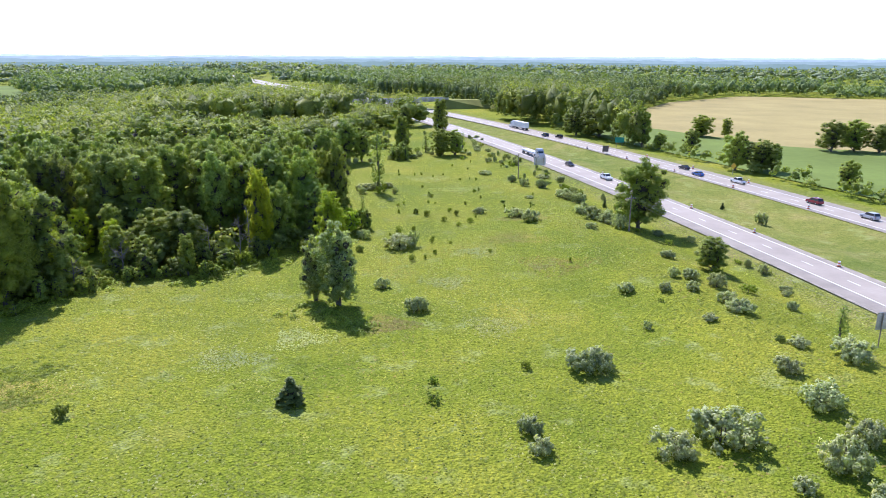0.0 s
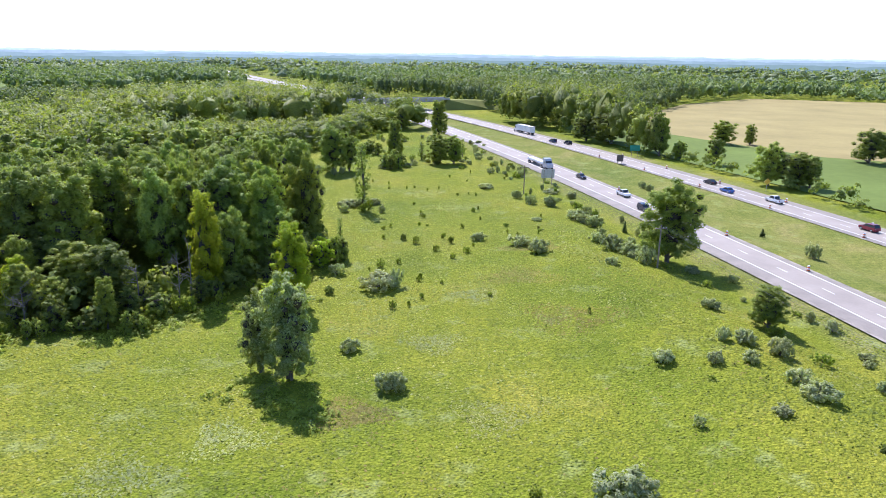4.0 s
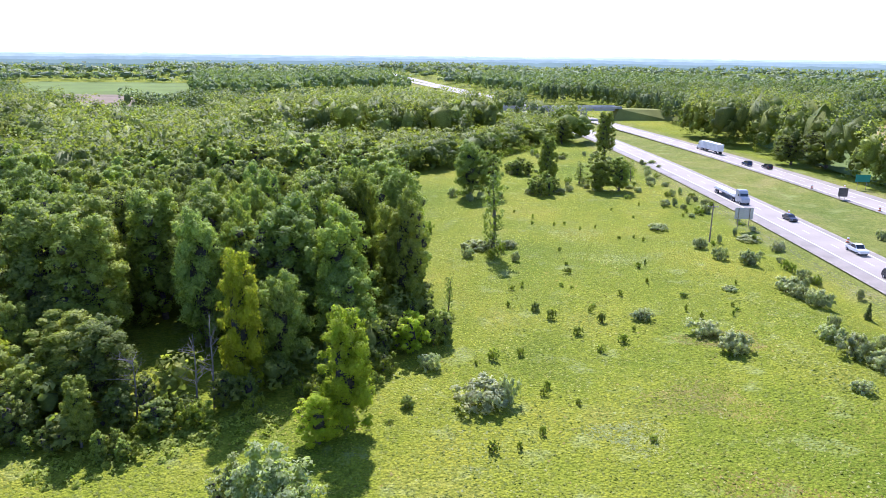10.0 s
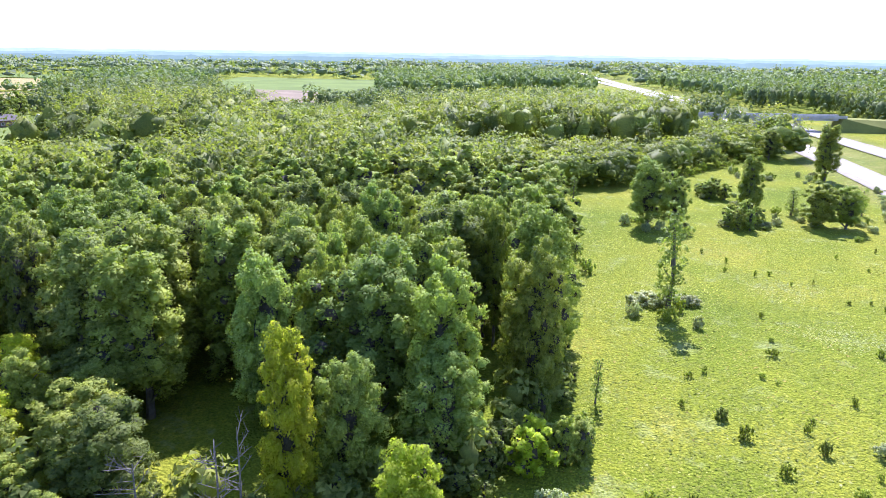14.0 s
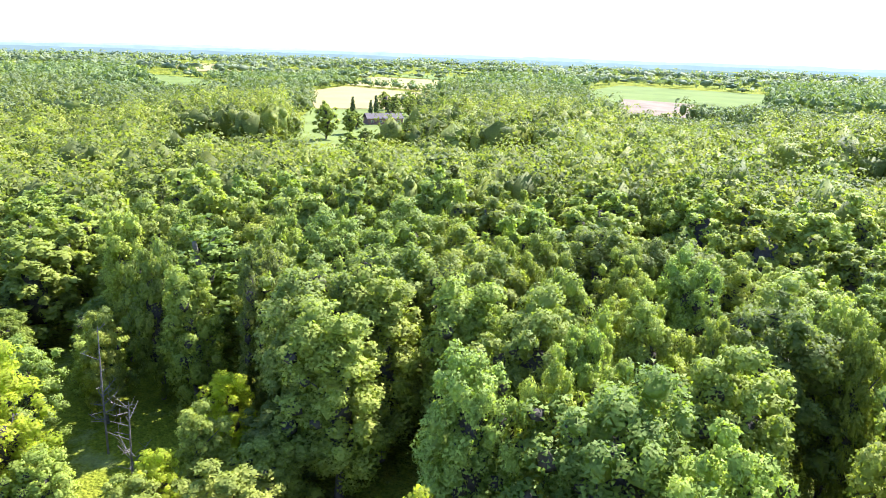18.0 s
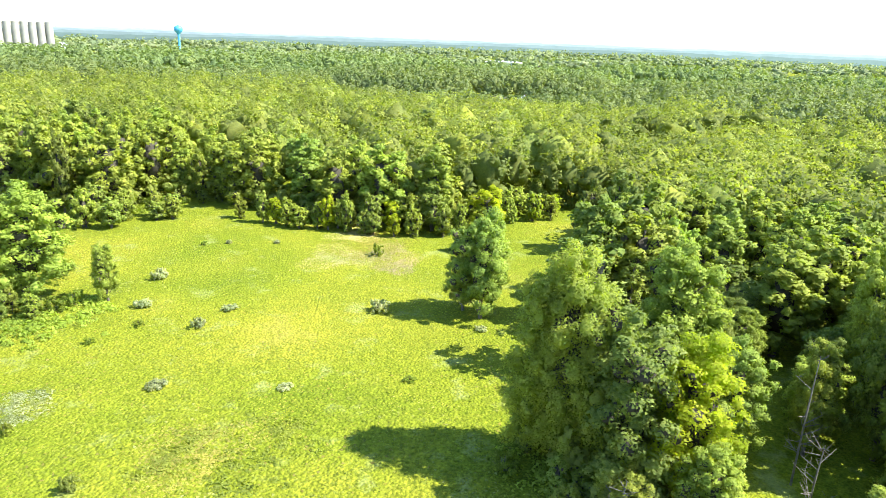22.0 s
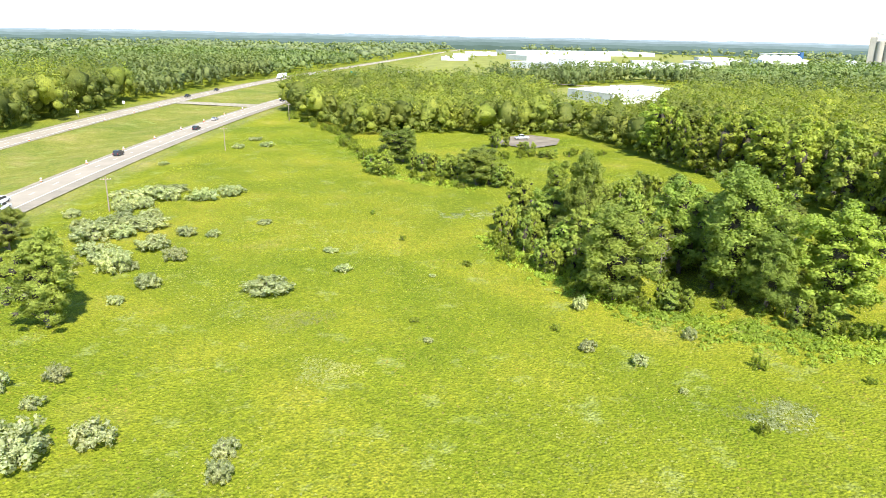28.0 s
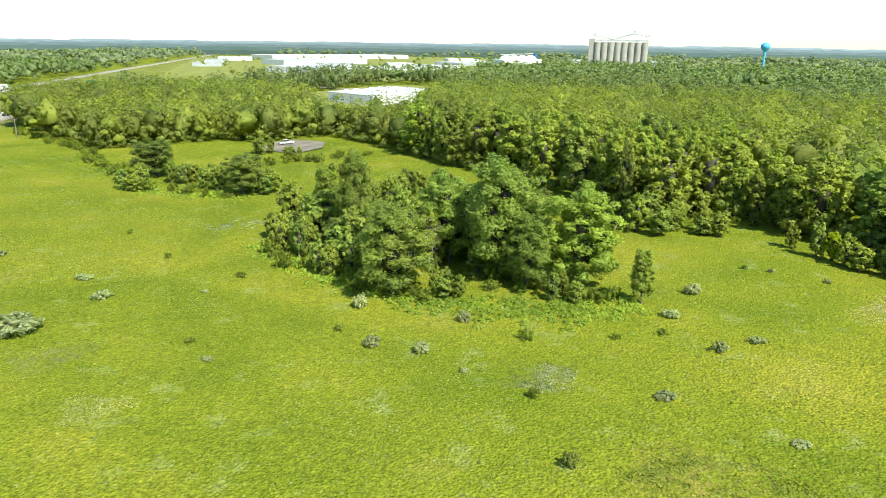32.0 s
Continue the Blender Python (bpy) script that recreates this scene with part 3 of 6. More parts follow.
def crown_mesh(name, seed, h, r, base, lobes, leaves, size, mat, shape="round", core=True, gap=0.0, sprays=6):
    """A crown: boughs, each with several leafy sprays on its outer side, each spray with many leaves."""
    rng = np.random.default_rng(seed)
    L = lobes_of(rng, h, r, base, lobes, shape)
    n = len(L)
    out = unit(L[:, :3] - np.array([0, 0, base + (h - base) * 0.35]))
    bough = np.repeat(np.arange(n), sprays)
    ds = unit(rand_dirs(rng, n * sprays) + out[bough] * 0.55 + UP * 0.3)
    cs = L[bough, :3] + ds * (L[bough, 3] * rng.uniform(0.55, 0.95, n * sprays))[:, None] * np.array([1, 1, 1.2])
    rs = L[bough, 3] * rng.uniform(0.26, 0.5, n * sprays) * (1.25 if gap else 1.0)
    pick = rng.choice(n * sprays, leaves, p=rs ** 2 / (rs ** 2).sum())
    dl = unit(rand_dirs(rng, leaves) + ds[pick] * 0.5 + UP * 0.22)
    k = rng.uniform(0.55, 1.08, leaves) + 0.55 * rng.uniform(0, 1, leaves) ** 5
    pos = cs[pick] + dl * (rs[pick] * k)[:, None] * np.array([1.1, 1.1, 0.9])
    # two leaves in five clothe the boughs between the sprays
    fill = rng.uniform(size=leaves) < 0.4
    lob = rng.choice(n, leaves, p=L[:, 3] ** 2 / (L[:, 3] ** 2).sum())
    df = unit(rand_dirs(rng, leaves) + out[lob] * 0.35 + UP * 0.1)
    pos = np.where(fill[:, None], L[lob, :3] + df * (L[lob, 3] * rng.uniform(0.62, 1.0, leaves))[:, None] * np.array([1, 1, 1.2]), pos)
    dl = np.where(fill[:, None], df, dl)
    side = np.where(fill[:, None], df, ds[pick])
    far_out = np.where(fill[:, None], out[lob], out[bough[pick]])
    nrm = unit(dl * 0.6 + rand_dirs(rng, leaves) * 0.65 + UP * 0.35)
    v, f = leaf_tris(rng, pos, nrm, np.full(leaves, size))
    # leaves take the light like the spray that they belong to
    soft = np.repeat(dl * 0.42 + side * 0.38 + far_out * 0.25 + nrm * 0.36, 3, axis=0)
    if core:
        bm = bmesh.new()
        bmesh.ops.create_icosphere(bm, subdivisions=1, radius=1)
        ico = np.array([p.co[:] for p in bm.verts])
        fac = np.array([[p.index for p in q.verts] for q in bm.faces])
        bm.free()
        c = ico[None] * (1 + rng.normal(0, 0.2, (n, len(ico), 1))) * (L[:, 3] * 0.55)[:, None, None] * np.array([1, 1, 1.2])
        f = np.concatenate([f, (fac[None] + (np.arange(n) * len(ico))[:, None, None] + len(v)).reshape(-1, 3)])
        v = np.concatenate([v, (c + L[:, None, :3]).reshape(-1, 3)])
        soft = np.concatenate([soft, np.tile(ico, (n, 1)) + rng.normal(0, 0.35, (n * len(ico), 3))])
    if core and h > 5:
        # dark brown ball inside the crown: blocks sun, its colour stands in for shade
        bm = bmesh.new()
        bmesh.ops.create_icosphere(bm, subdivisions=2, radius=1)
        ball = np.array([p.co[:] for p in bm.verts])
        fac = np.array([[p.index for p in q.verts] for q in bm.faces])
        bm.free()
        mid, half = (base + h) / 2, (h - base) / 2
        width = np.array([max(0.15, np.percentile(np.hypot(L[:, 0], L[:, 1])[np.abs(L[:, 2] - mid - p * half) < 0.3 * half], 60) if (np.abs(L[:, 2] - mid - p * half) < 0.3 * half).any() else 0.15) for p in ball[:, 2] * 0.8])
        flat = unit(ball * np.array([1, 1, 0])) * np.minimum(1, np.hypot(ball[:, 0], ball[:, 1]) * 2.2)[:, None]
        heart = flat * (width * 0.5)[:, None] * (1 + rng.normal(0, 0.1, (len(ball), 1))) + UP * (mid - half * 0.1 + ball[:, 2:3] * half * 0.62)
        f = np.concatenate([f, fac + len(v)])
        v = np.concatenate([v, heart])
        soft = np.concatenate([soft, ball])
    return mesh_np(name, v, f, [mat, TWIG_SHADE], mat_idx=np.arange(len(f)) >= len(f) - (320 if core and h > 5 else 0), normals=unit(soft)), L


def trunk_mesh(name, seed, h, r, base, L, mat, stems=1):
    rng = random.Random(seed)
    bm = bmesh.new()
    for s in range(stems):
        a0 = rng.uniform(0, 6.28)
        sx, sy = (0.0, 0.0) if stems == 1 else (0.35 * math.cos(a0) * r * 0.3, 0.35 * math.sin(a0) * r * 0.3)
        p, rad = Vector((sx, sy, -0.3)), 0.018 * h + 0.06
        if stems > 1:
            rad *= 0.65
        top_z = base + (h - base) * 0.8
        steps = 4
        for i in range(steps):
            z = -0.3 + (top_z + 0.3) * (i + 1) / steps
            q = Vector((p.x + rng.uniform(-1, 1) * 0.035 * h * 0.5, p.y + rng.uniform(-1, 1) * 0.035 * h * 0.5, z))
            tube(bm, p, q, rad, rad * 0.76, 6)
            p, rad = q, rad * 0.76
    for x, y, z, lr in L[:: max(1, len(L) // 6)]:
        zz = max(base * 0.6, z - lr - r * 0.35)
        tube(bm, (0, 0, zz), (x * 0.9, y * 0.9, z), 0.008 * h + 0.02, 0.02, 4)
    me = bpy.data.meshes.new(name)
    bm.to_mesh(me)
    bm.free()
    me.materials.append(mat)
    return me


class Tree:
    """One kind of tree: shared meshes for its trunk and crown, at a nominal height and radius."""
    def __init__(self, kind, seed, h, r, base, lobes, leaves, size, mat, shape, label, gap=0.0, stems=1, core=True, bark=None, sprays=6):
        self.kind, self.h, self.r, self.label = kind, h, r, label
        self.crown, L = crown_mesh(kind + "_crown", seed, h, r, base, lobes, leaves, size, mat, shape, core, gap, sprays)
        self.trunk = trunk_mesh(kind + "_trunk", seed, h, r, base, L, bark or BARK, stems)

    def put(self, x, y, h, w, rng, label="", group="", z=None):
        z = gz(x, y) if z is None else z
        sx, sz = w / (2.3 * self.r), h / self.h
        t = thing(self.kind, Matrix.Translation((x, y, z)) @ Matrix.Rotation(rng.uniform(0, 6.28), 4, "Z") @ Matrix.Diagonal((sx, sx, sz, 1)),
                  label or self.label, "shrub" if "shrub" in self.kind else "tree", group)
        part_me("trunk", self.trunk, t)
        part_me("crown", self.crown, t)
        return t


WOOD = "trees of the wood"
broad = [Tree("broadleaf_tree", 11 + i, 16, 4.4, 1.0, 60, 6600, 0.40, LEAF, sh, "green broadleaf tree of the dense wood") for i, sh in enumerate(("round", "round", "tall", "broad"))]
darkt = [Tree("dark_leaved_tree", 31 + i, 16, 4.4, 0.9, 60, 6600, 0.40, LEAF_DARK, sh, "dark green broadleaf tree of the dense wood") for i, sh in enumerate(("round", "tall"))]
greyt = [Tree("grey_leaved_tree", 36 + i, 15, 4.2, 1.0, 60, 6400, 0.38, LEAF_GREY, sh, "grey-green broadleaf tree with an open crown") for i, sh in enumerate(("round", "tall"))]
limet = [Tree("yellow_green_tree", 41 + i, 15, 3.4, 1.6, 50, 5400, 0.36, LEAF_LIME, sh, "bright yellow-green young tree at the wood's edge") for i, sh in enumerate(("tall", "round"))]
slim = [Tree("slender_tree", 51 + i, 18, 3.0, 1.6, 60, 2500, 0.27, LEAF_GREY, "tall", "slender open-crowned tree beside the meadow", gap=1, core=False) for i in range(2)]
willow = Tree("willow_tree", 61, 22, 5.8, 1.6, 180, 62000, 0.185, LEAF_WILLOW, "round", "tall olive-green willow at the wood's corner", sprays=12)
fine = [Tree(nm, 131 + i, 16, 4.4, 1.0, 96, 25000, 0.20, m, sh, lb, sprays=10) for i, (nm, m, sh, lb) in enumerate((
    ("broadleaf_tree", LEAF, "round", "green broadleaf tree of the dense wood"), ("broadleaf_tree", LEAF, "tall", "green broadleaf tree of the dense wood"), ("dark_leaved_tree", LEAF_DARK, "round", "dark green broadleaf tree of the dense wood"),
    ("grey_leaved_tree", LEAF_GREY, "broad", "grey-green broadleaf tree with an open crown"), ("yellow_green_tree", LEAF_LIME, "round", "bright yellow-green young tree at the wood's edge")))]
firs = [Tree("conifer", 71 + i, 8, 2.2, 0.3, 60, 3600, 0.26, LEAF_FIR, "cone", "dark green conifer in the meadow") for i in range(2)]
young = [Tree("young_tree", 81 + i, 7, 2.5, 0.3, 48, 2500, 0.29, m, sh, "young green tree at the meadow's edge", stems=2) for i, (m, sh) in enumerate(((LEAF, "round"), (LEAF_GREY, "tall"), (LEAF_LIME, "round")))]
# young trees again, in darker leaves that paint the wood front's shade
shady = [Tree("young_tree", 86 + i, 7, 2.5, 0.3, 48, 2500, 0.29, LEAF_DARK, sh, "leafy undergrowth at the wood's edge, leaves darkened for shade", stems=2) for i, sh in enumerate(("round", "broad"))]
silver_clump = Tree("silver_leaved_tree", 91, 14, 4.0, 0.4, 90, 13000, 0.23, LEAF_SILVER, "tall", "clump of silver-leaved trees standing in the meadow", stems=4)
olive = [Tree("silver_shrub", 101 + i, 2.6, 2.6, 0.1, 40, 2400, 0.20, LEAF_OLIVE, "broad", "silvery olive shrub in the meadow", stems=3) for i in range(3)]
gshrub = [Tree("green_shrub", 111 + i, 2.6, 2.2, 0.1, 30, 900, 0.24, WEED, "broad", "low green shrub in the meadow", stems=3) for i in range(2)]
dshrub = [Tree("dark_shrub", 121, 2.2, 2.0, 0.1, 30, 1400, 0.19, LEAF_DARK, "round", "dark green shrub in the meadow", stems=3)]

TR = np.random.default_rng(5)


def on_path(x, y):
    """Distance to the line of flight."""
    yy = np.clip(y, 0, 124)
    return np.hypot(x + 0.1 * np.clip(yy - 60, 0, 70), y - yy)


def scatter(x0, x1, y0, y1, step, jitter=0.38):
    xs, ys = np.arange(x0, x1, step), np.arange(y0, y1, step * 0.87)
    X, Y = np.meshgrid(xs, ys)
    X = X + (np.arange(len(ys)) % 2)[:, None] * step / 2 + TR.uniform(-jitter, jitter, X.shape) * step
    Y = Y + TR.uniform(-jitter, jitter, X.shape) * step
    return X.ravel(), Y.ravel()


def near_open(x, y, d):
    r = np.zeros(x.shape, bool)
    for a in np.arange(0, 6.28, 0.785):
        r |= open_land(x + d * math.cos(a), y + d * math.sin(a))
    return r


def visible_side(x, y):
    """Where the walk looks at some time: ahead, to the west and back south, never due east."""
    a = np.degrees(np.arctan2(-x, y)) % 360
    b = np.degrees(np.arctan2(-(x + 13), y - 122)) % 360
    return (a > 324) | (a < 60) | (b < 222)


# trees that stand out from the rest: x, y, height, width
LONE_LIME = [(-22.0, 131.5, 13.6, 7.0), (-36.9, 136.5, 17.2, 6.4), (-70.6, 116.5, 16.5, 10.0), (-72.0, 135.0, 9.5, 6.0), (-23.5, 128.0, 5.5, 4.5), (-62.0, 127.0, 9.0, 5.0)]
LONE_GREEN = [(45.8, 160.0, 16.4, 11.5), (50.5, 125.5, 6.6, 6.4), (-16.5, 281, 15.0, 7.4), (-1.6, 352, 18.0, 9.8), (-85.0, 125.1, 12.5, 5.2),
              (-82.6, 134.0, 17.0, 8.0), (-80.4, 149.3, 14.5, 7.8), (-87.3, 110.7, 19.0, 11.0), (-117.5, 92.0, 13.5, 10.0),
              (-67.1, 21.0, 17.6, 13.1), (-72.9, 31.6, 8.9, 4.8), (-31.8, -30.0, 13.5, 7.8), (-1.4, 278.0, 10.6, 8.6), (4.6, 279.4, 10.2, 8.0), (-46.2, 121.1, 7.7, 3.8),
              (-66.0, 119.0, 9.0, 6.0), (-60.0, 124.5, 8.5, 6.0), (-54.5, 123.5, 7.0, 5.0), (-64.0, 112.5, 6.0, 5.0), (-63.5, 130.5, 11.0, 6.0)]
LONE_GREY = [(-98.8, 81.1, 16.5, 8.5), (-55.9, 13.5, 21.5, 14.0), (-36.0, 17.0, 15.5, 12.0), (-34.0, -6.0, 20.0, 8.5), (-50.0, 2.5, 16.8, 11.0), (-58.0, 20.0, 13.0, 9.0),
             (44.2, 35.9, 13.5, 9.0), (-35.4, 257.1, 15.7, 9.2), (-30.3, 259.7, 12.3, 6.9), (-58.0, 254.5, 12.5, 7.4), (-34.5, 141.8, 13.5, 6.2), (-82.0, 118.0, 12.0, 7.0)]
LONE_DARK = [(73.0, 0.7, 8.6, 7.6), (-100.1, 77.5, 9.6, 5.8), (-21.2, 386.7, 11.7, 7.8), (-14.2, -66.0, 11.0, 12.0), (9.8, -100.0, 11.0, 13.0)]
LONE_SLIM = [(-19.1, 202.0, 18.0, 6.4), (-19.9, 168.7, 6.0, 1.8), (56.7, 93.0, 5.3, 2.6), (-60.3, 277.9, 6.4, 3.2), (-7.4, 288.2, 7.1, 4.3), (8.1, 297.0, 7.5, 2.8)]
for rows, kinds in ((LONE_LIME, limet), (LONE_GREEN, broad), (LONE_GREY, greyt), (LONE_DARK, darkt), (LONE_SLIM, slim)):
    for i, (x, y, h, w) in enumerate(rows):
        k = kinds[i % len(kinds)]
        if math.hypot(x + 12, y - 118) < 340 and kinds is not slim:
            k = fine[4] if kinds is limet else fine[3] if kinds is greyt else fine[2] if kinds is darkt else fine[0 if w > 0.6 * h else 1]
        k.put(x, y, h, w * (1.2 if kinds is limet else 1.25), TR, label=kinds[0].label.replace("of the dense wood", "standing at the meadow's edge"))
willow.put(-69.4, 104.6, 22.3, 13.6, TR)
silver_clump.put(-16.9, 106.0, 14.0, 9.6, TR)
silver_clump.put(-20.8, 108.0, 11.0, 6.0, TR)
for x, y, h, w in [(-17.5, 73.2, 3.3, 3.4), (43.4, 184.6, 2.8, 1.2), (74.2, 182.4, 1.8, 1.3), (-126.6, 62.5, 4.4, 4.2), (-123.2, 20.5, 2.8, 2.0)]:
    firs[int(h) % 2].put(x, y, h, w * 1.45, TR)
LONE = np.array([r[:2] for r in LONE_LIME + LONE_GREEN + LONE_GREY + LONE_DARK + LONE_SLIM] + [(-69.4, 104.6), (-64, 106), (-75, 128), (-77, 121), (-73, 142), (-78, 130)])

# young growth at the edges of the woods
YOUNG_EDGE = [(-99.4, -6.4, 9.0, 11.0), (-110.3, -1.3, 5.9, 7.8), (-126.2, 26.1, 5.0, 6.0), (-126.8, 34.1, 6.0, 5.8), (-126.7, 41.3, 8.6, 5.0), (-130.5, 44.0, 6.9, 4.5),
              (-133.2, 47.3, 8.0, 6.1), (-135.6, 50.9, 9.0, 6.6), (-144.0, 59.8, 10.0, 8.6), (-159.6, 59.9, 6.8, 5.2), (-160.0, 63.1, 4.8, 3.4), (-165.5, 66.3, 5.0, 4.2)]
YOUNG_COPSE = [(-23.2, -9.1, 8.5, 9.0), (14.2, -81.3, 6.5, 9.0), (-19.6, -66.7, 7.5, 9.0), (-6.1, -76.1, 7.0, 9.0), (-31.7, -123.0, 4.9, 5.9), (-38.6, -113.4, 3.8, 7.5), (-22.3, -134.2, 6.1, 7.3),
               (-28.0, 4.0, 6.0, 8.0), (-44.0, 20.0, 5.0, 6.0), (-62.0, 27.0, 4.5, 6.0), (-22.0, -22.0, 6.0, 8.0), (-40.0, -18.0, 8.0, 9.0), (2.0, -88.0, 6.0, 9.0)]
YOUNG_MEADOW = [(-17.1, 271.7, 6.7, 8.3), (-30.6, 304.3, 4.4, 7.3), (-42.0, 120.0, 3.3, 3.2), (-50.5, 120.0, 2.6, 3.2), (-55.0, 118.0, 3.0, 3.5), (-16.7, 266.3, 6.7, 6.6), (-27.1, 299.7, 5.7, 9.5), (-19.0, 157.0, 5.0, 5.5), (-21.0, 152.0, 6.0, 5.0), (-60.0, 112.0, 4.0, 4.0),
                (-64.5, 108.0, 4.5, 5.5), (-72.0, 101.0, 4.0, 5.0)]
for rows in (YOUNG_EDGE, YOUNG_COPSE, YOUNG_MEADOW):
    for i, (x, y, h, w) in enumerate(rows):
        if w < 0.95 * h:
            young[i % 2 if rows is YOUNG_COPSE else i % 3].put(x, y, h, w * 1.3, TR)
            continue
        # a wide one is a clump of several stems
        for k in range(4):
            a = 1.57 * k + TR.uniform(-0.5, 0.5)
            d = w * TR.uniform(0.22, 0.42)
            young[(i + k) % 2].put(x + d * math.cos(a), y + d * math.sin(a), h * TR.uniform(0.65, 1.08), w * TR.uniform(0.5, 0.72), TR)


# the woods: large crowns first, then smaller ones in the gaps between them
def wood_points(reach, tries, seed):
    rng = np.random.default_rng(seed)
    x, y = rng.uniform(-reach - 20, reach, tries), rng.uniform(-reach, reach + 130, tries)
    d = on_path(x, y)
    k = (d < reach) & visible_side(x, y)
    x, y, d = x[k], y[k], d[k]
    k = ~open_land(x, y)
    x, y, d = x[k], y[k], d[k]
    k = ~near_open(x, y, 2.6) | (d > 200)
    x, y, d = x[k], y[k], d[k]
    k = ~((x > road_b(y)) & (x < 230) & (y > 90) & (y < 240))
    x, y, d = x[k], y[k], d[k]
    r = (2.45 + 3.3 * rng.uniform(0, 1, len(x)) ** 1.7) * (1 + 0.45 * np.clip((d - 90) / 240, 0, 1))
    for lx, ly in LONE:
        r[np.hypot(x - lx, y - ly) < 4.0] = 0
    order = np.argsort(-r)
    cells, out, size = {}, [], 9.0
    for i in order:
        if r[i] < 1:
            continue
        cx, cy = int(x[i] // size), int(y[i] // size)
        ok = True
        for ax in (cx - 1, cx, cx + 1):
            for ay in (cy - 1, cy, cy + 1):
                for j in cells.get((ax, ay), ()):
                    if (x[i] - x[j]) ** 2 + (y[i] - y[j]) ** 2 < (0.6 * (r[i] + r[j])) ** 2:
                        ok = False
                        break
                if not ok:
                    break
            if not ok:
                break
        if ok:
            cells.setdefault((cx, cy), []).append(i)
            out.append(i)
    out = np.array(out)
    f = np.sin(x[out] * 0.05 + 1.3 * np.sin(y[out] * 0.03)) * np.cos(y[out] * 0.045 + 1.1)
    h = np.clip(9.6 + 1.4 * r[out] + 1.3 * f + rng.normal(0, 1.1, len(out)), 9, 20)
    h *= np.where(x[out] > road_b(y[out]), 1.3, 1.0)
    h = stand_height(x[out], y[out], h)
    return x[out], y[out], h, 2 * r[out] * 1.33, f


X, Y, H, W, KIND = wood_points(330, 26000, 77)
D = on_path(X, Y)
order = np.argsort(D)
near, rest = order[:300], order[300:]
for i in near:
    x, y, w, h = float(X[i]), float(Y[i]), float(W[i]), float(H[i])
    k = TR.uniform() + 0.25 * KIND[i]
    kind = broad[TR.integers(4)] if k < 0.5 else darkt[TR.integers(2)] if k < 0.72 else greyt[TR.integers(2)] if k < 0.97 else broad[1] if k < 1.02 else slim[TR.integers(2)]
    # front zone: thinned, mostly darker leaf colour to stand in for shade
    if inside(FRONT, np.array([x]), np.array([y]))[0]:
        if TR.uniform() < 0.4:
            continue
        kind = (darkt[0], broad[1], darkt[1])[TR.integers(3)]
    if math.hypot(x + 12, y - 118) < 95:
        kind = fine[0] if kind in broad[:2] else fine[1] if kind in broad else fine[2] if kind in darkt else fine[3] if kind in greyt else fine[4] if kind in limet else kind
    kind.put(x, y, h, w, TR, group=WOOD)


def joined_trees(name, X, Y, H, W, cards, size, core_sub, mat, label, rng, lobes=4, cores=1):
    """Many trees that nobody could count: leafy masses and leaf clumps in one mesh."""
    bm = bmesh.new()
    bmesh.ops.create_icosphere(bm, subdivisions=core_sub, radius=1)
    ico = np.array([v.co[:] for v in bm.verts])
    fac = np.array([[v.index for v in f.verts] for f in bm.faces])
    bm.free()
    n = len(X)
    Z = ground_z(X, Y)
    V, F, C, N, o = [], [], [], [], 0
    for j in range(lobes):
        first = j == 0
        u = 0.55 if first else (j - 0.5 + rng.uniform(-0.4, 0.4, n)) / (lobes - 1)
        a, d = j * 2.39996 + rng.uniform(-0.6, 0.6, n), W * (0.04 if first else rng.uniform(0.2, 0.40, n) * (1.15 - 0.6 * u))
        cz = H * (0.50 if first else 0.22 + 0.64 * u)
        rx = W * (0.34 if first else rng.uniform(0.15, 0.24, n))
        rz = np.minimum(H * (0.36 if first else rng.uniform(0.11, 0.18, n)), H - cz)
        c = np.stack([X + d * np.cos(a), Y + d * np.sin(a), Z + cz], 1)
        rr = np.stack([rx + 0 * X, rx + 0 * X, rz + 0 * X], -1)
        C.append((c, rr))
        if j < cores:
            s = ico[None] * (1 + rng.normal(0, 0.18, (n, len(ico), 1))) * (0.8 if first and lobes > 10 else 0.58)
            V.append((c[:, None, :] + s * rr[:, None, :]).reshape(-1, 3))
            F.append((fac[None] + (np.arange(n) * len(ico))[:, None, None] + o).reshape(-1, 3))
            N.append(np.tile(ico, (n, 1)) + rng.normal(0, 0.3, (n * len(ico), 3)))
            o += n * len(ico)
    m = n * cards
    t = np.repeat(np.arange(n), cards)
    lj = rng.integers(1, lobes, size=m)
    cc, rr = np.stack([q[0] for q in C], 1)[t, lj], np.stack([q[1] for q in C], 1)[t, lj]
    out = unit((cc - np.stack([X, Y, Z + H * 0.4], 1)[t]) / np.stack([W, W, H], 1)[t])
    d = unit(rand_dirs(rng, m) + out * 0.5 + UP * 0.35)
    pos = cc + d * rr * (rng.uniform(0.75, 1.12, m) + 0.4 * rng.uniform(0, 1, m) ** 5)[:, None]
    nrm = unit(d * 0.8 + rand_dirs(rng, m) * 0.6 + UP * 0.3)
    lv, lf = leaf_tris(rng, pos, nrm, np.full(m, size))
    V.append(lv)
    F.append(lf + o)
    N.append(np.repeat(d * 0.6 + out * 0.45 + nrm * (0.3 if size < 1 else 0.12), 3, axis=0))
    N = unit(np.concatenate(N))
    ob = new(name, mesh_np(name, np.concatenate(V), np.concatenate(F), mat, normals=N))
    return tagged(ob, label, "woods", kind="stuff")


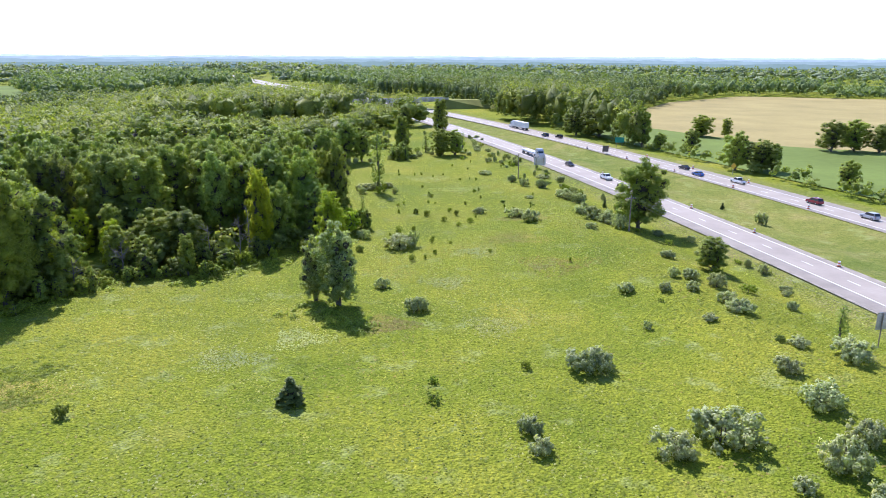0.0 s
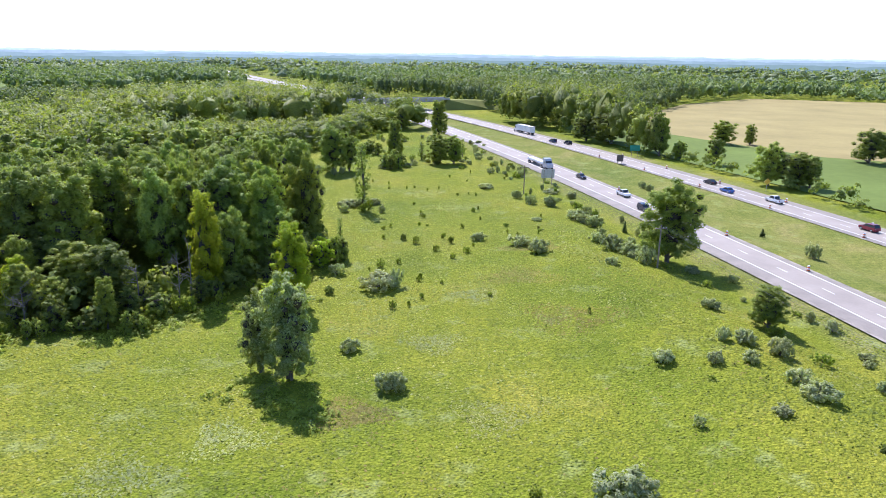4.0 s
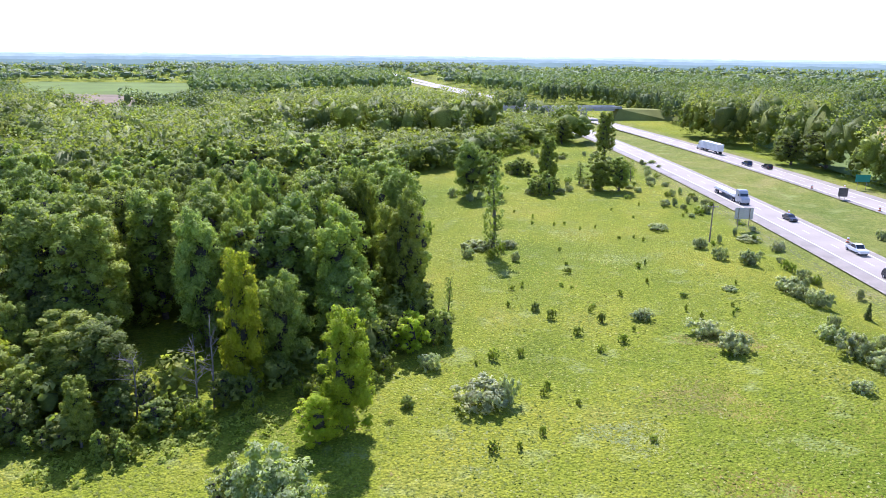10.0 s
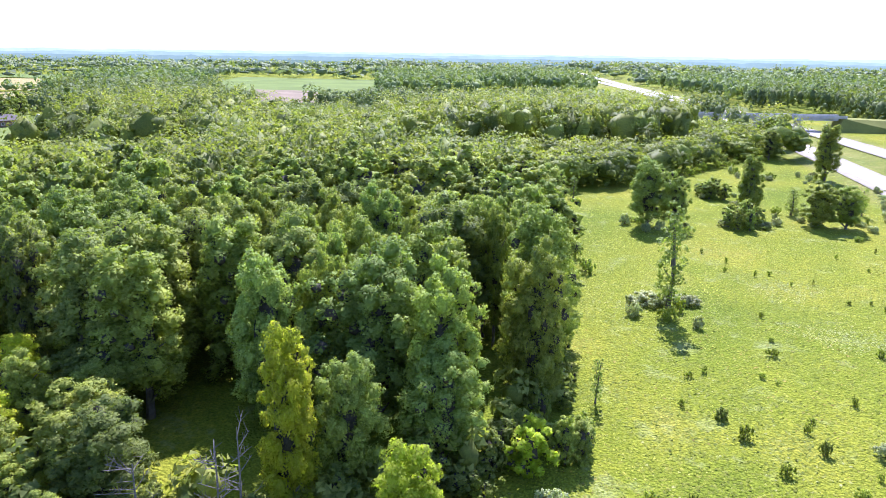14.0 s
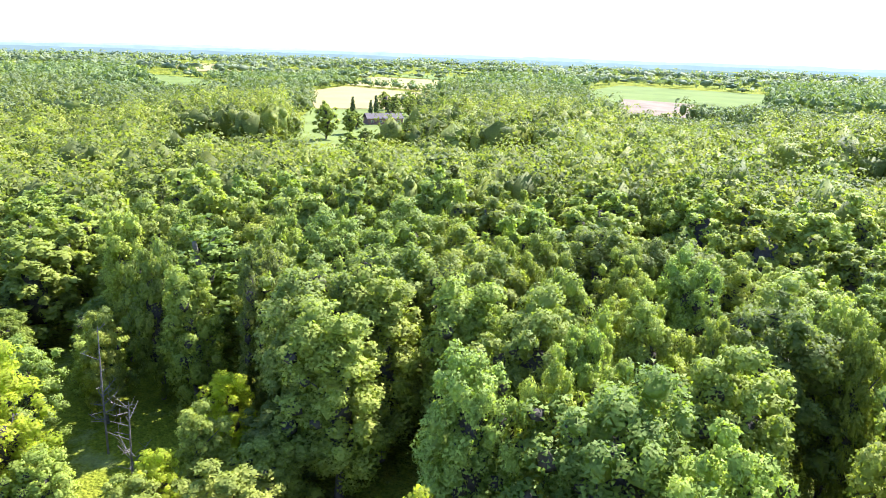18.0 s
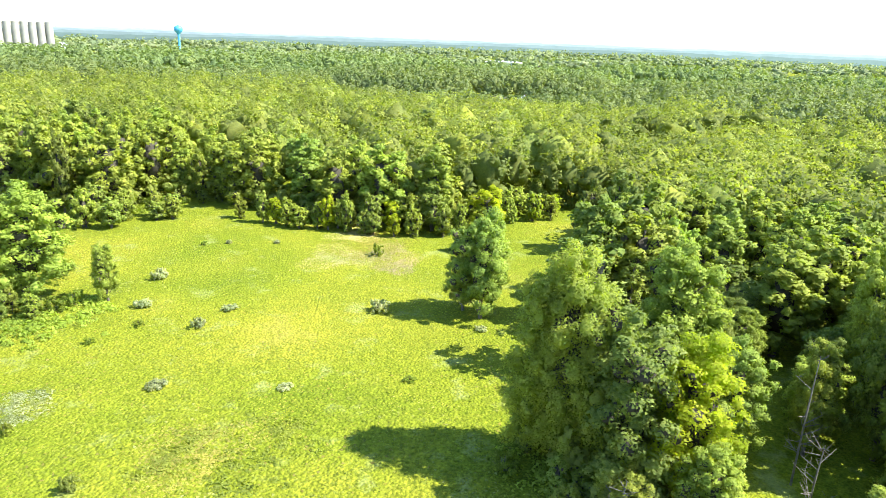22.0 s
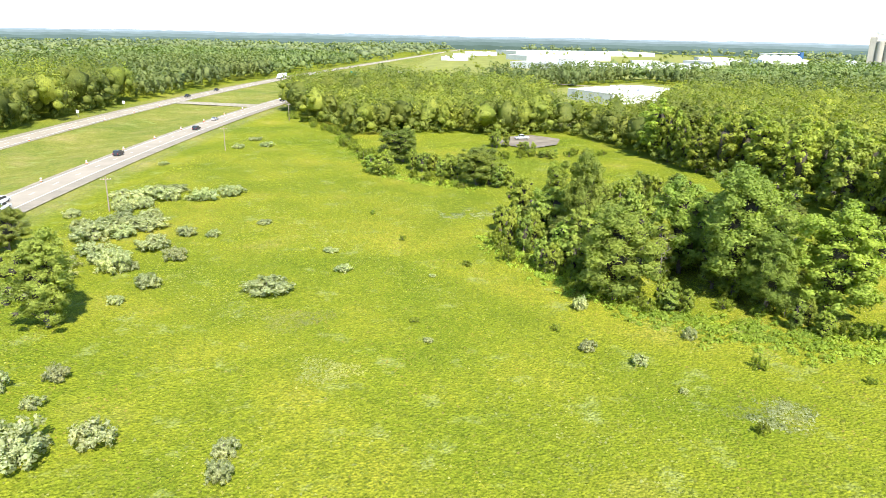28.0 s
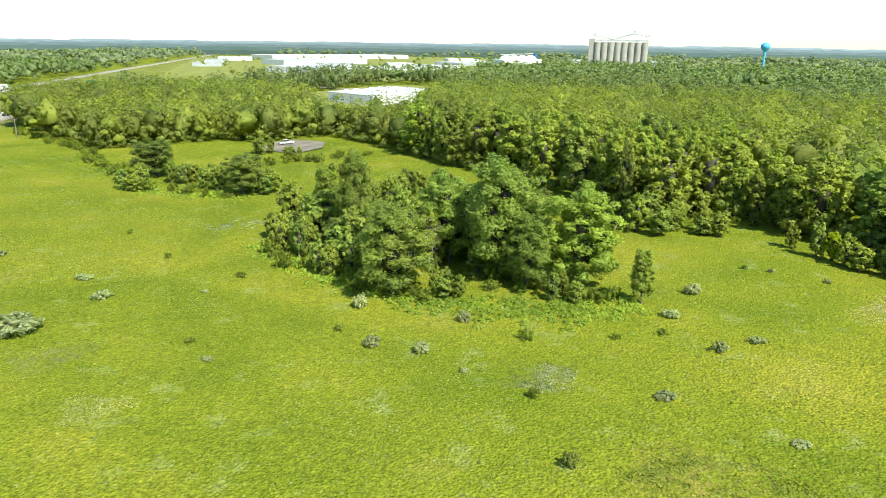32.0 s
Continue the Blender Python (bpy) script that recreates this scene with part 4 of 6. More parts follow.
def band(r0, r1, step, hs, ws, box_r):
    x, y = scatter(-box_r, box_r, -box_r, box_r + 60, step)
    d = on_path(x, y)
    k = (d > r0) & (d <= r1) & visible_side(x, y)
    x, y = x[k], y[k]
    k = ~open_land(x, y)
    x, y = x[k], y[k]
    f = 0.5 + 0.5 * np.sin(x * 0.013 + 2.1 * np.sin(y * 0.006)) * np.cos(y * 0.017 + 1.4 * np.sin(x * 0.0045))
    f = np.clip((f - 0.40) / 0.2, 0, 1)
    u = np.clip(0.15 + 0.62 * f * f * (3 - 2 * f) + 0.2 * TR.uniform(0, 1, len(x)) + TR.normal(0, 0.06, len(x)), 0, 1)
    u = np.where((x > road_b(y)) & (np.abs(x - road_b(y)) < 260), np.clip(u + 0.35, 0, 1.05), u)
    return x, y, stand_height(x, y, hs[0] + (hs[1] - hs[0]) * u), TR.uniform(*ws, len(x))


RNG = np.random.default_rng(9)
x, y, h, w = X[rest], Y[rest], H[rest], W[rest]
pick = RNG.uniform(size=len(x))
for nm, mt, lo, hi, lb in (("woods_middle", LEAF, 0, 0.32, "green broadleaf woods round the meadow"), ("woods_middle_dark", LEAF_DARK, 0.32, 0.86, "dark green broadleaf woods round the meadow"),
                           ("woods_middle_pale", LEAF_GREY, 0.86, 1, "grey-green broadleaf woods round the meadow")):
    s = (pick >= lo) & (pick < hi)
    joined_trees(nm, x[s], y[s], h[s], w[s], 360, 0.70, 1, mt, lb, RNG, 12, 9)
ux, uy = scatter(-340, 200, -330, 460, 4.6)
k = ~open_land(ux, uy) & (on_path(ux, uy) < 300) & visible_side(ux, uy)
ux, uy = ux[k], uy[k]
k = near_open(ux, uy, 6.5) & ~near_open(ux, uy, 1.6)
ux, uy = ux[k], uy[k]
joined_trees("edge_undergrowth", ux, uy, RNG.uniform(3.0, 7.5, len(ux)), RNG.uniform(4.0, 7.0, len(ux)), 110, 0.6, 1, LEAF_DARK, "dark undergrowth along the edges of the woods", RNG, 6, 1)
x, y, h, w = band(330, 540, 10.5, (7, 20), (9, 14), 680)
joined_trees("woods_beyond", x, y, h, w, 110, 1.25, 1, LEAF_FAR_HAZE, "green woods beyond the meadow", RNG, 9, 3)
x, y, h, w = band(540, 850, 14.5, (6, 20), (12, 19), 980)
joined_trees("woods_far", x, y, h, w, 50, 1.9, 1, LEAF_FAR_HAZE, "green far woods", RNG, 6, 2)
x, y, h, w = band(850, 1700, 33, (6, 19), (24, 46), 2000)
joined_trees("woods_distant", x, y, h, w, 16, 3.8, 1, LEAF_DISTANT_HAZE, "distant dark woods", RNG, 4, 1)


# ================= shrubs in the meadow: x, y, height, width =================
SHRUBS_EAST = [(19.0, 83.1, 3.0, 6.3), (9.6, 67.1, 1.9, 3.0), (32.2, 65.0, 1.3, 2.1), (39.0, 59.8, 3.4, 4.8), (43.7, 64.0, 2.6, 4.3), (42.9, 71.8, 2.7, 5.4), (43.3, 80.4, 1.9, 3.5), (54.1, 84.9, 2.6, 6.0),
               (48.5, 88.4, 1.1, 3.1), (30.8, 111.8, 1.6, 3.2), (30.1, 96.3, 1.2, 1.5), (39.7, 97.4, 0.9, 2.5), (45.6, 101.0, 1.9, 4.4), (45.1, 105.0, 1.8, 3.3), (46.8, 113.4, 2.5, 3.5), (43.5, 117.0, 1.8, 3.4),
               (40.7, 117.6, 1.7, 2.2), (36.9, 110.4, 1.4, 2.5), (41.6, 110.4, 1.5, 2.5), (44.0, 131.2, 1.5, 3.1), (56.0, 105.4, 1.4, 2.2), (59.0, 113.8, 0.9, 1.7)]
SHRUBS_MID = [(-4.1, 104.1, 2.3, 3.9), (-9.2, 141.0, 2.6, 7.2), (-6.4, 141.6, 3.2, 2.8), (-10.5, 114.8, 1.7, 2.9), (9.1, 172.4, 1.6, 3.4), (17.6, 168.0, 2.0, 4.7), (20.8, 162.4, 2.7, 4.5), (33.1, 152.3, 1.3, 2.6),
              (33.7, 56.5, 1.4, 2.6), (23.5, 188.3, 0.8, 2.6), (34.2, 169.5, 2.1, 3.6), (35.7, 164.2, 3.1, 4.9), (38.6, 161.6, 2.4, 4.8), (40.5, 156.5, 3.2, 4.5), (-22.8, 205.0, 1.8, 6.0), (-17.2, 208.1, 1.6, 4.4), (-17.4, 147.8, 2.0, 3.0),
              (14.0, 232.5, 1.5, 4.9), (21.6, 217.7, 2.3, 3.0), (24.4, 209.8, 2.4, 3.1), (29.5, 208.6, 2.7, 3.9), (33.1, 231.1, 1.4, 5.3), (37.8, 223.8, 1.7, 2.8)]
SHRUBS_ROAD = [(33.5, 193.0, 2.5, 5.1), (36.8, 186.3, 2.7, 4.3), (34.7, 189.4, 2.2, 3.6), (40.0, 202.8, 1.2, 2.9), (77.0, 164.7, 3.0, 3.4), (62.4, 240.6, 2.2, 2.4), (63.5, 236.8, 2.0, 2.6), (54.4, -40.5, 1.3, 4.1),
               (63.6, -38.9, 3.1, 11.0), (72.1, -41.9, 1.5, 6.9), (59.7, -5.3, 3.4, 8.7), (59.5, -13.9, 2.9, 10.0), (53.7, -14.4, 2.6, 9.0), (74.8, -23.8, 1.8, 4.5), (57.1, 26.9, 1.6, 5.1), (30.8, -20.0, 0.9, 3.4), (63.0, -47.4, 1.6, 9.0), (64.3, -11.7, 1.9, 5.7),
               (50.7, 8.6, 2.2, 4.9), (60.0, -121.9, 1.7, 5.2), (68.7, -136.8, 1.2, 5.5), (68.3, -116.3, 1.7, 4.3), (81.3, -86.0, 1.2, 3.5)]
SHRUBS_SOUTH = [(18.5, 20.1, 2.4, 7.8), (8.7, 9.1, 1.2, 3.1), (39.2, 5.7, 2.3, 4.6), (38.0, 19.1, 2.1, 4.7), (39.8, 26.6, 1.2, 3.0), (34.7, 50.2, 1.7, 3.3), (10.1, 63.3, 1.6, 2.9), (29.6, 65.6, 3.5, 7.6), (23.6, 62.6, 2.6, 4.6), (39.9, 53.9, 2.3, 3.8),
                (47.4, 12.2, 3.6, 6.6), (44.8, 11.3, 1.4, 3.8), (43.4, -9.9, 2.0, 4.0), (38.0, -9.4, 1.4, 2.9), (47.3, -1.9, 1.6, 2.6), (55.0, 4.0, 2.4, 6.0), (56.0, 12.0, 2.0, 5.0), (-73.4, 50.5, 1.4, 2.2), (-83.7, 29.7, 1.8, 3.0), (-92.3, 67.5, 1.9, 3.2), (-34.9, 40.2, 1.3, 2.5), (-28.9, 36.6, 1.4, 2.5),
                (-43.6, 31.3, 1.6, 2.4), (-29.8, 22.0, 2.0, 2.7)]
GREEN_SHRUBS = [(-1.0, 74.2, 1.0, 2.2), (-1.1, 78.9, 0.9, 1.4), (46.6, 89.9, 0.8, 1.6), (35.0, 106.1, 0.6, 1.1), (10.8, 83.2, 1.1, 1.6), (-6.0, 131.0, 1.3, 1.3), (-4.1, 169.0, 1.6, 1.7), (-6.9, 172.1, 1.4, 1.7), (3.6, 158.5, 1.1, 1.3), (6.4, 162.8, 1.2, 1.7), (-9.9, 152.4, 1.7, 1.7),
                (-6.7, 154.7, 1.1, 1.1), (3.3, 169.7, 1.6, 1.2), (-3.6, 193.1, 1.2, 1.6), (0.2, 163.9, 1.2, 1.6), (5.9, 182.9, 1.1, 1.1), (37.3, 207.9, 1.8, 1.7), (-17.0, 137.5, 1.4, 1.9), (18.5, 277.6, 1.6, 2.4), (7.1, 268.5, 1.1, 2.3), (-12.0, 181.0, 0.9, 1.2), (9.0, 200.0, 1.2, 1.2), (16.0, 184.0, 0.8, 1.4)]
WEST_SHRUBS = [(-49.8, 40.1, 1.9, 2.2), (-58.7, 60.1, 0.9, 2.5), (-44.2, 55.7, 1.3, 1.5), (-80.4, 49.2, 0.8, 2.4), (-69.2, 43.3, 0.8, 2.0), (-74.2, 37.8, 1.2, 2.7), (-62.0, 43.0, 0.8, 1.6), (-109.8, 31.1, 0.6, 1.6), (-115.3, 51.2, 2.3, 2.8), (-66.5, 72.4, 0.5, 2.0), (-76.1, 83.3, 0.5, 1.9),
               (-38.4, 47.3, 0.6, 1.2), (-25.4, 30.3, 1.0, 1.6), (-94.6, 83.4, 0.7, 2.0), (-100.8, 21.0, 0.8, 1.4), (-104.1, 24.1, 0.8, 1.2), (9.4, -31.2, 1.0, 1.8), (12.8, -1.5, 0.9, 2.9), (-5.4, 29.4, 0.6, 1.8), (-7.7, 35.9, 0.6, 1.5), (-12.4, 3.1, 0.7, 2.4), (-6.8, 10.2, 0.6, 1.2), (0.4, -10.7, 1.1, 1.4)]
for rows, kinds, grp in ((SHRUBS_EAST, olive, "silver shrubs"), (SHRUBS_MID, olive, "silver shrubs"), (SHRUBS_ROAD, olive, "silver shrubs"), (SHRUBS_SOUTH, olive, "silver shrubs"),
                         (GREEN_SHRUBS, gshrub + dshrub + gshrub, "green shrubs"), (WEST_SHRUBS, [gshrub[0], olive[0], gshrub[1], olive[1]], "green shrubs")):
    for i, (x, y, h, w) in enumerate(rows):
        kinds[i % len(kinds)].put(x, y, h, w * 1.22, TR, group=grp)
CLUMPS = [(-19, 202, 7, 7), (-16, 272, 8, 7), (-33, 258, 8, 6), (2, 279, 9, 7), (-3, 350, 9, 8), (-28, 302, 9, 7), (8, 300, 9, 8), (-14, 290, 8, 6), (22, 262, 8, 6), (12, 330, 10, 8), (-24, 340, 9, 6)]
for cx, cy, rad, n in CLUMPS:
    for i in range(n):
        a, d = TR.uniform(0, 6.28), rad * math.sqrt(TR.uniform(0.05, 1))
        (olive + gshrub)[i % 5].put(cx + d * math.cos(a), cy + d * math.sin(a), TR.uniform(0.9, 2.6), TR.uniform(1.6, 4.2), TR, group="shrubs round the lone trees")
for i in range(64):
    y = 110 + 235 * (i + TR.uniform(0, 1)) / 64
    x = float(road_a(y)) - 11 - 16 * TR.uniform(0, 1) ** 1.6
    (olive[i % 3] if i % 3 else gshrub[i % 2]).put(x, y, TR.uniform(0.7, 2.2), TR.uniform(1.2, 3.4), TR, group="shrubs along the highway")
for i in range(46):
    x, y = TR.uniform(-22, 26), TR.uniform(126, 260)
    gshrub[i % 2].put(x, y, TR.uniform(0.5, 1.2), TR.uniform(0.6, 1.3), TR, group="green shrubs")
dshrub[0].put(-42.0, 69.4, 1.6, 2.2, TR, group="green shrubs")

for i in range(22):
    x, y = TR.uniform(46, 68), TR.uniform(-48, 26)
    if x < float(road_a(y)) - 22:
        olive[i % 3].put(x, y, TR.uniform(1.8, 3.3), TR.uniform(4.5, 8.0), TR, group="silver shrubs")

# bramble and weed thickets at the feet of the copse and the wood
THICKET_ROWS = [(-71, 30, -55, 17), (-55, 17, -39, 23), (-39, 23, -28, 8), (-28, 8, -17, -12), (-14, -62, 14, -80), (14, -80, 37, -148), (37, -148, 76, -216), (-68, 101, -57, 119), (-46, 118, -32, 133), (-32, 133, -20, 146), (-97, -9, -121, -10), (-74, 105, -97, 90), (-37, 217, -70, 279), (-51, 303, -27, 380), (-20, -110, -60, -125)]
for x0, y0, x1, y1 in THICKET_ROWS:
    n = int(math.hypot(x1 - x0, y1 - y0) / 4.2) + 1
    for i in range(n):
        u = (i + TR.uniform(0.1, 0.9)) / n
        x, y = x0 + (x1 - x0) * u + TR.normal(0, 1.3), y0 + (y1 - y0) * u + TR.normal(0, 1.3)
        gshrub[i % 2].put(x, y, TR.uniform(1.4, 3.4), TR.uniform(3.0, 5.5), TR, label="green bramble thicket at the foot of the trees", group="thickets")
# undergrowth under the outer trees of the wood, shade put into its leaf colour
UNDER_ROWS = [(-70, 103, -59, 122), (-59, 122, -47, 121), (-47, 121, -34, 137), (-34, 137, -23, 149), (-24, 149, -24, 165), (-24, 165, -40, 210), (-40, 210, -57, 247), (-57, 247, -74, 281), (-76, 108, -98, 93), (-98, 93, -146, 82), (-130, 20, -142, 56), (-124, -14, -130, 20)]
for x0, y0, x1, y1 in UNDER_ROWS:
    n = int(math.hypot(x1 - x0, y1 - y0) / 3.6) + 1
    for i in range(n):
        u = (i + TR.uniform(0.1, 0.9)) / n
        x, y = x0 + (x1 - x0) * u + TR.normal(0, 1.2), y0 + (y1 - y0) * u + TR.normal(0, 1.2)
        shady[i % 2].put(x, y, TR.uniform(2.5, 5.5), TR.uniform(3.0, 5.0), TR, label="leafy undergrowth at the wood's edge, leaves darkened for shade", group="undergrowth")
for x, y in [(-62, -205), (-75, -215), (-88, -210), (-70, -240), (-95, -235), (-104, -262), (-60, -262), (-80, -275), (-55, -230)]:
    young[0].put(x, y, TR.uniform(4, 7.5), TR.uniform(6, 9), TR, group="trees by the hall")
# a row of pale young trees along the far edge of the meadow
ROW = [(-118.5, 12), (-120.5, 26), (-124, 39), (-130, 50.5), (-138, 58.5), (-152, 61), (-161, 70)]
for (x0, y0), (x1, y1) in zip(ROW, ROW[1:]):
    n = int(math.hypot(x1 - x0, y1 - y0) / 3.6) + 1
    for i in range(n):
        u = (i + TR.uniform(0.2, 0.8)) / n
        young[(0, 1, 2)[i % 3]].put(x0 + (x1 - x0) * u + TR.normal(0, 0.9), y0 + (y1 - y0) * u + TR.normal(0, 0.9), TR.uniform(4.5, 8.5), TR.uniform(3.8, 5.6), TR, label="pale green young tree in a row before the wood", group="young trees")
# small trees that fill the copse
for i in range(90):
    x, y = TR.uniform(-88, -22), TR.uniform(-42, 18)
    if inside([(-90, -6), (-70, 24), (-55, 10), (-38, 14), (-27, 0), (-20, -32), (-40, -46), (-78, -42)], np.array([x]), np.array([y]))[0]:
        (greyt + young[:2] + darkt)[i % 6].put(x, y, TR.uniform(5.5, 12), TR.uniform(6.5, 10), TR, label="grey-green small tree in the copse", group="trees of the copse")

# field trees beyond the highway
FIELD_TREES = [(109.8, 240.9, 11.1, 14.4), (102.0, 243.4, 13.5, 11.7), (113.0, 239.5, 10.2, 9.6), (86.7, 307.6, 17.0, 12.2), (76.3, 345.6, 14.7, 20.4), (126.1, 345.6, 10.8, 15.0), (100.3, 284.0, 10.1, 8.2), (137.8, 343.6, 9.5, 7.7),
               (161.7, 292.6, 13.1, 14.0), (171.5, 293.2, 13.6, 15.1), (179.0, 288.0, 12.5, 13.7), (120.1, 204.9, 9.5, 7.6), (66.0, 352.0, 12.0, 14.0), (92.0, 300.0, 7.0, 8.0)]
for i, (x, y, h, w) in enumerate(FIELD_TREES):
    (fine[2], fine[0])[i % 2].put(x, y, h, w, TR, label="dark green field tree beyond the highway", group="field trees")
for x, y, h, w in [(104, 276, 2.5, 5), (108, 268, 2.2, 5), (114, 262, 2.0, 5), (121, 232, 2.4, 4), (118, 240, 2.0, 4), (128, 198, 2.6, 6), (133, 190, 2.4, 6), (100, 290, 2.6, 6), (73, 372, 2.4, 5), (60, 385, 2.0, 4)]:
    gshrub[0].put(x, y, h, w, TR, label="low green hedge shrub beyond the highway", group="hedge shrubs")


def dead_tree(x, y, h, w, seed, leafless_label):
    rng = random.Random(seed)
    t = thing("dead_tree", Matrix.Translation((x, y, gz(x, y))), leafless_label, "dead tree")
    bm = bmesh.new()
    tube(bm, (0, 0, -0.3), (0.2, 0.1, h * 0.55), 0.12, 0.08, 7)
    tube(bm, (0.2, 0.1, h * 0.55), (0.0, 0.3, h), 0.10, 0.03, 6)
    part("trunk", bm, DEADWOOD, t)
    for i in range(16):
        bm = bmesh.new()
        z = h * rng.uniform(0.2, 0.97)
        a, l = rng.uniform(0, 6.28), w * rng.uniform(0.25, 0.55)
        e = Vector((l * math.cos(a), l * math.sin(a), z + l * rng.uniform(0.3, 0.9)))
        s = Vector((0.1, 0.1, z))
        tube(bm, s, e, 0.045, 0.018, 5)
        for k in range(3):
            m = s.lerp(e, rng.uniform(0.35, 0.95))
            tube(bm, m, m + Vector((rng.uniform(-1, 1), rng.uniform(-1, 1), rng.uniform(0.2, 1.2))) * l * 0.45, 0.022, 0.008, 4)
        part("branch", bm, DEADWOOD, t)


for i, (x, y, h, w) in enumerate([(-44.2, 127.0, 7.5, 5.0), (-38.0, 132.0, 10.0, 4.0), (-39.5, 131.0, 9.0, 4.0), (-78.7, 124.5, 13.5, 3.5), (-62.5, 112.5, 5.5, 3.6), (-57.5, 120.0, 6.5, 4.5), (-73.0, 126.0, 8.0, 4.5), (-45.0, 9.0, 9.0, 3.5)]):
    dead_tree(x, y, h, w, 200 + i, "bare grey dead tree among green trees")


# ================= weeds of the meadow =================
def weeds(name, n, size, mat, label, seed, power, sign):
    rng = np.random.default_rng(seed)
    x, y = rng.uniform(-170, 75, n * 3), rng.uniform(-215, 400, n * 3)
    near = np.exp(-np.clip(on_path(x, y) - 60, 0, 400) / 95)
    k = inside(MEADOW, x, y) & (x < road_a(y) - 9) & (rng.uniform(size=len(x)) < near)
    x, y = x[k], y[k]
    f = np.sin(x * 0.11 + 2 * np.sin(y * 0.043)) * np.cos(y * 0.083 + 1.7 * np.sin(x * 0.051)) + 0.5 * np.sin(x * 0.31 + y * 0.27)
    k = rng.uniform(size=len(x)) < np.clip(0.5 + sign * 0.5 * f, 0, 1) ** power
    x, y = x[k], y[k]
    v, q, up = tufts(rng, x, y, size)
    tagged(new(name, mesh_np(name, v, q, mat, normals=up)), label, "weeds", kind="stuff")


PALE = leaf_mat("weed_pale", (0.232, 0.264, 0.072), (0.284, 0.315, 0.102), (0.344, 0.374, 0.153), 0.4, 0.6, spec=0.12)
BROWNW = leaf_mat("weed_brown", (0.250, 0.235, 0.045), (0.300, 0.270, 0.062), (0.34, 0.305, 0.095), 0.3, 0.8)
weeds("meadow_weeds", 340000, 0.34, GRASS, "yellow-green weeds covering the meadow", 21, 0.6, 1)
weeds("meadow_herbs", 170000, 0.33, WEED, "green herbs growing in the meadow", 22, 1.2, -1)
weeds("pale_weeds", 70000, 0.34, PALE, "pale silvery weeds in patches of the meadow", 23, 3.0, 1)
weeds("brown_weeds", 30000, 0.34, BROWNW, "brown seeding weeds in patches of the meadow", 24, 3.0, -1)


def blob_patch(name, x, y, rx, ry, mat, label, seed, n, size):
    """A drift of one kind of weed with an uneven edge."""
    rng = np.random.default_rng(seed)
    a, r = rng.uniform(0, 6.28, n), np.sqrt(rng.uniform(0, 1, n)) * (1 + rng.normal(0, 0.12, n))
    r *= 0.8 + 0.25 * np.sin(3 * a + seed)
    px, py = x + rx * r * np.cos(a), y + ry * r * np.sin(a)
    v, q, up = tufts(rng, px, py, size)
    tagged(new(name, mesh_np(name, v, q, mat, normals=up)), label, "weeds", kind="stuff")


for i, (x, y, rx, ry) in enumerate([(7.5, 137.7, 5, 4), (0.5, 118, 5, 4), (8, 98, 6, 5), (-20, 92, 5, 4), (-47.2, 52.0, 6, 3.5), (12, 30, 6, 5), (4, 45, 5, 4), (5, 205, 10, 6), (-5, 225, 10, 7), (-28, 85, 6, 4)]):
    blob_patch("pale_drift", x, y, rx, ry, PALE, "drift of pale weeds in the meadow", 300 + i, 800, 0.32)
for i, (x, y, rx, ry) in enumerate([(16, 148, 8, 6), (20, 166, 7, 4), (-118, 48, 12, 9), (-52, 74, 9, 6), (22, 128, 9, 7), (-8, 98, 5, 4)]):
    blob_patch("brown_drift", x, y, rx, ry, BROWNW, "drift of brown weeds in the meadow", 330 + i, 1500, 0.32)


TALLWEED = leaf_mat("tall_weed", (0.198, 0.245, 0.036), (0.244, 0.292, 0.05), (0.294, 0.34, 0.08), 0.3, 0.7)
BRAMBLE = leaf_mat("bramble_green", (0.2, 0.272, 0.035), (0.265, 0.345, 0.05), (0.335, 0.41, 0.08), 0.34, 0.6)


def belt(x0, y0, x1, y1, width, n, seed, mat, name, label, size, tall):
    """A belt of leafy weeds: each plant a small heap of leaves."""
    rng = np.random.default_rng(seed)
    u, o = rng.uniform(0, 1, n), rng.normal(0, width * 0.36, n)
    L = math.hypot(x1 - x0, y1 - y0)
    px, py = x0 + (x1 - x0) * u - (y1 - y0) / L * o, y0 + (y1 - y0) * u + (x1 - x0) / L * o
    lump = 0.55 + 0.45 * np.sin(px * 0.9 + seed) * np.cos(py * 0.8 + 2 * seed)
    k = 26
    d = rand_dirs(rng, n * k)
    d[:, 2] = np.abs(d[:, 2])
    r = np.repeat(rng.uniform(0.5, 1.0, n) * (0.6 + 0.6 * lump), k)[:, None]
    c = np.repeat(np.stack([px, py, ground_z(px, py)], 1), k, axis=0)
    pos = c + d * r * np.array([1, 1, tall]) * rng.uniform(0.7, 1.05, (n * k, 1))
    nrm = unit(d * 0.7 + rand_dirs(rng, n * k) * 0.5 + UP * 0.4)
    v, f = leaf_tris(rng, pos, nrm, np.full(n * k, size))
    tagged(new(name, mesh_np(name, v, f, mat, normals=np.repeat(unit(d * 0.6 + nrm * 0.4 + UP * 0.6), 3, axis=0))), label, "weeds", kind="stuff")


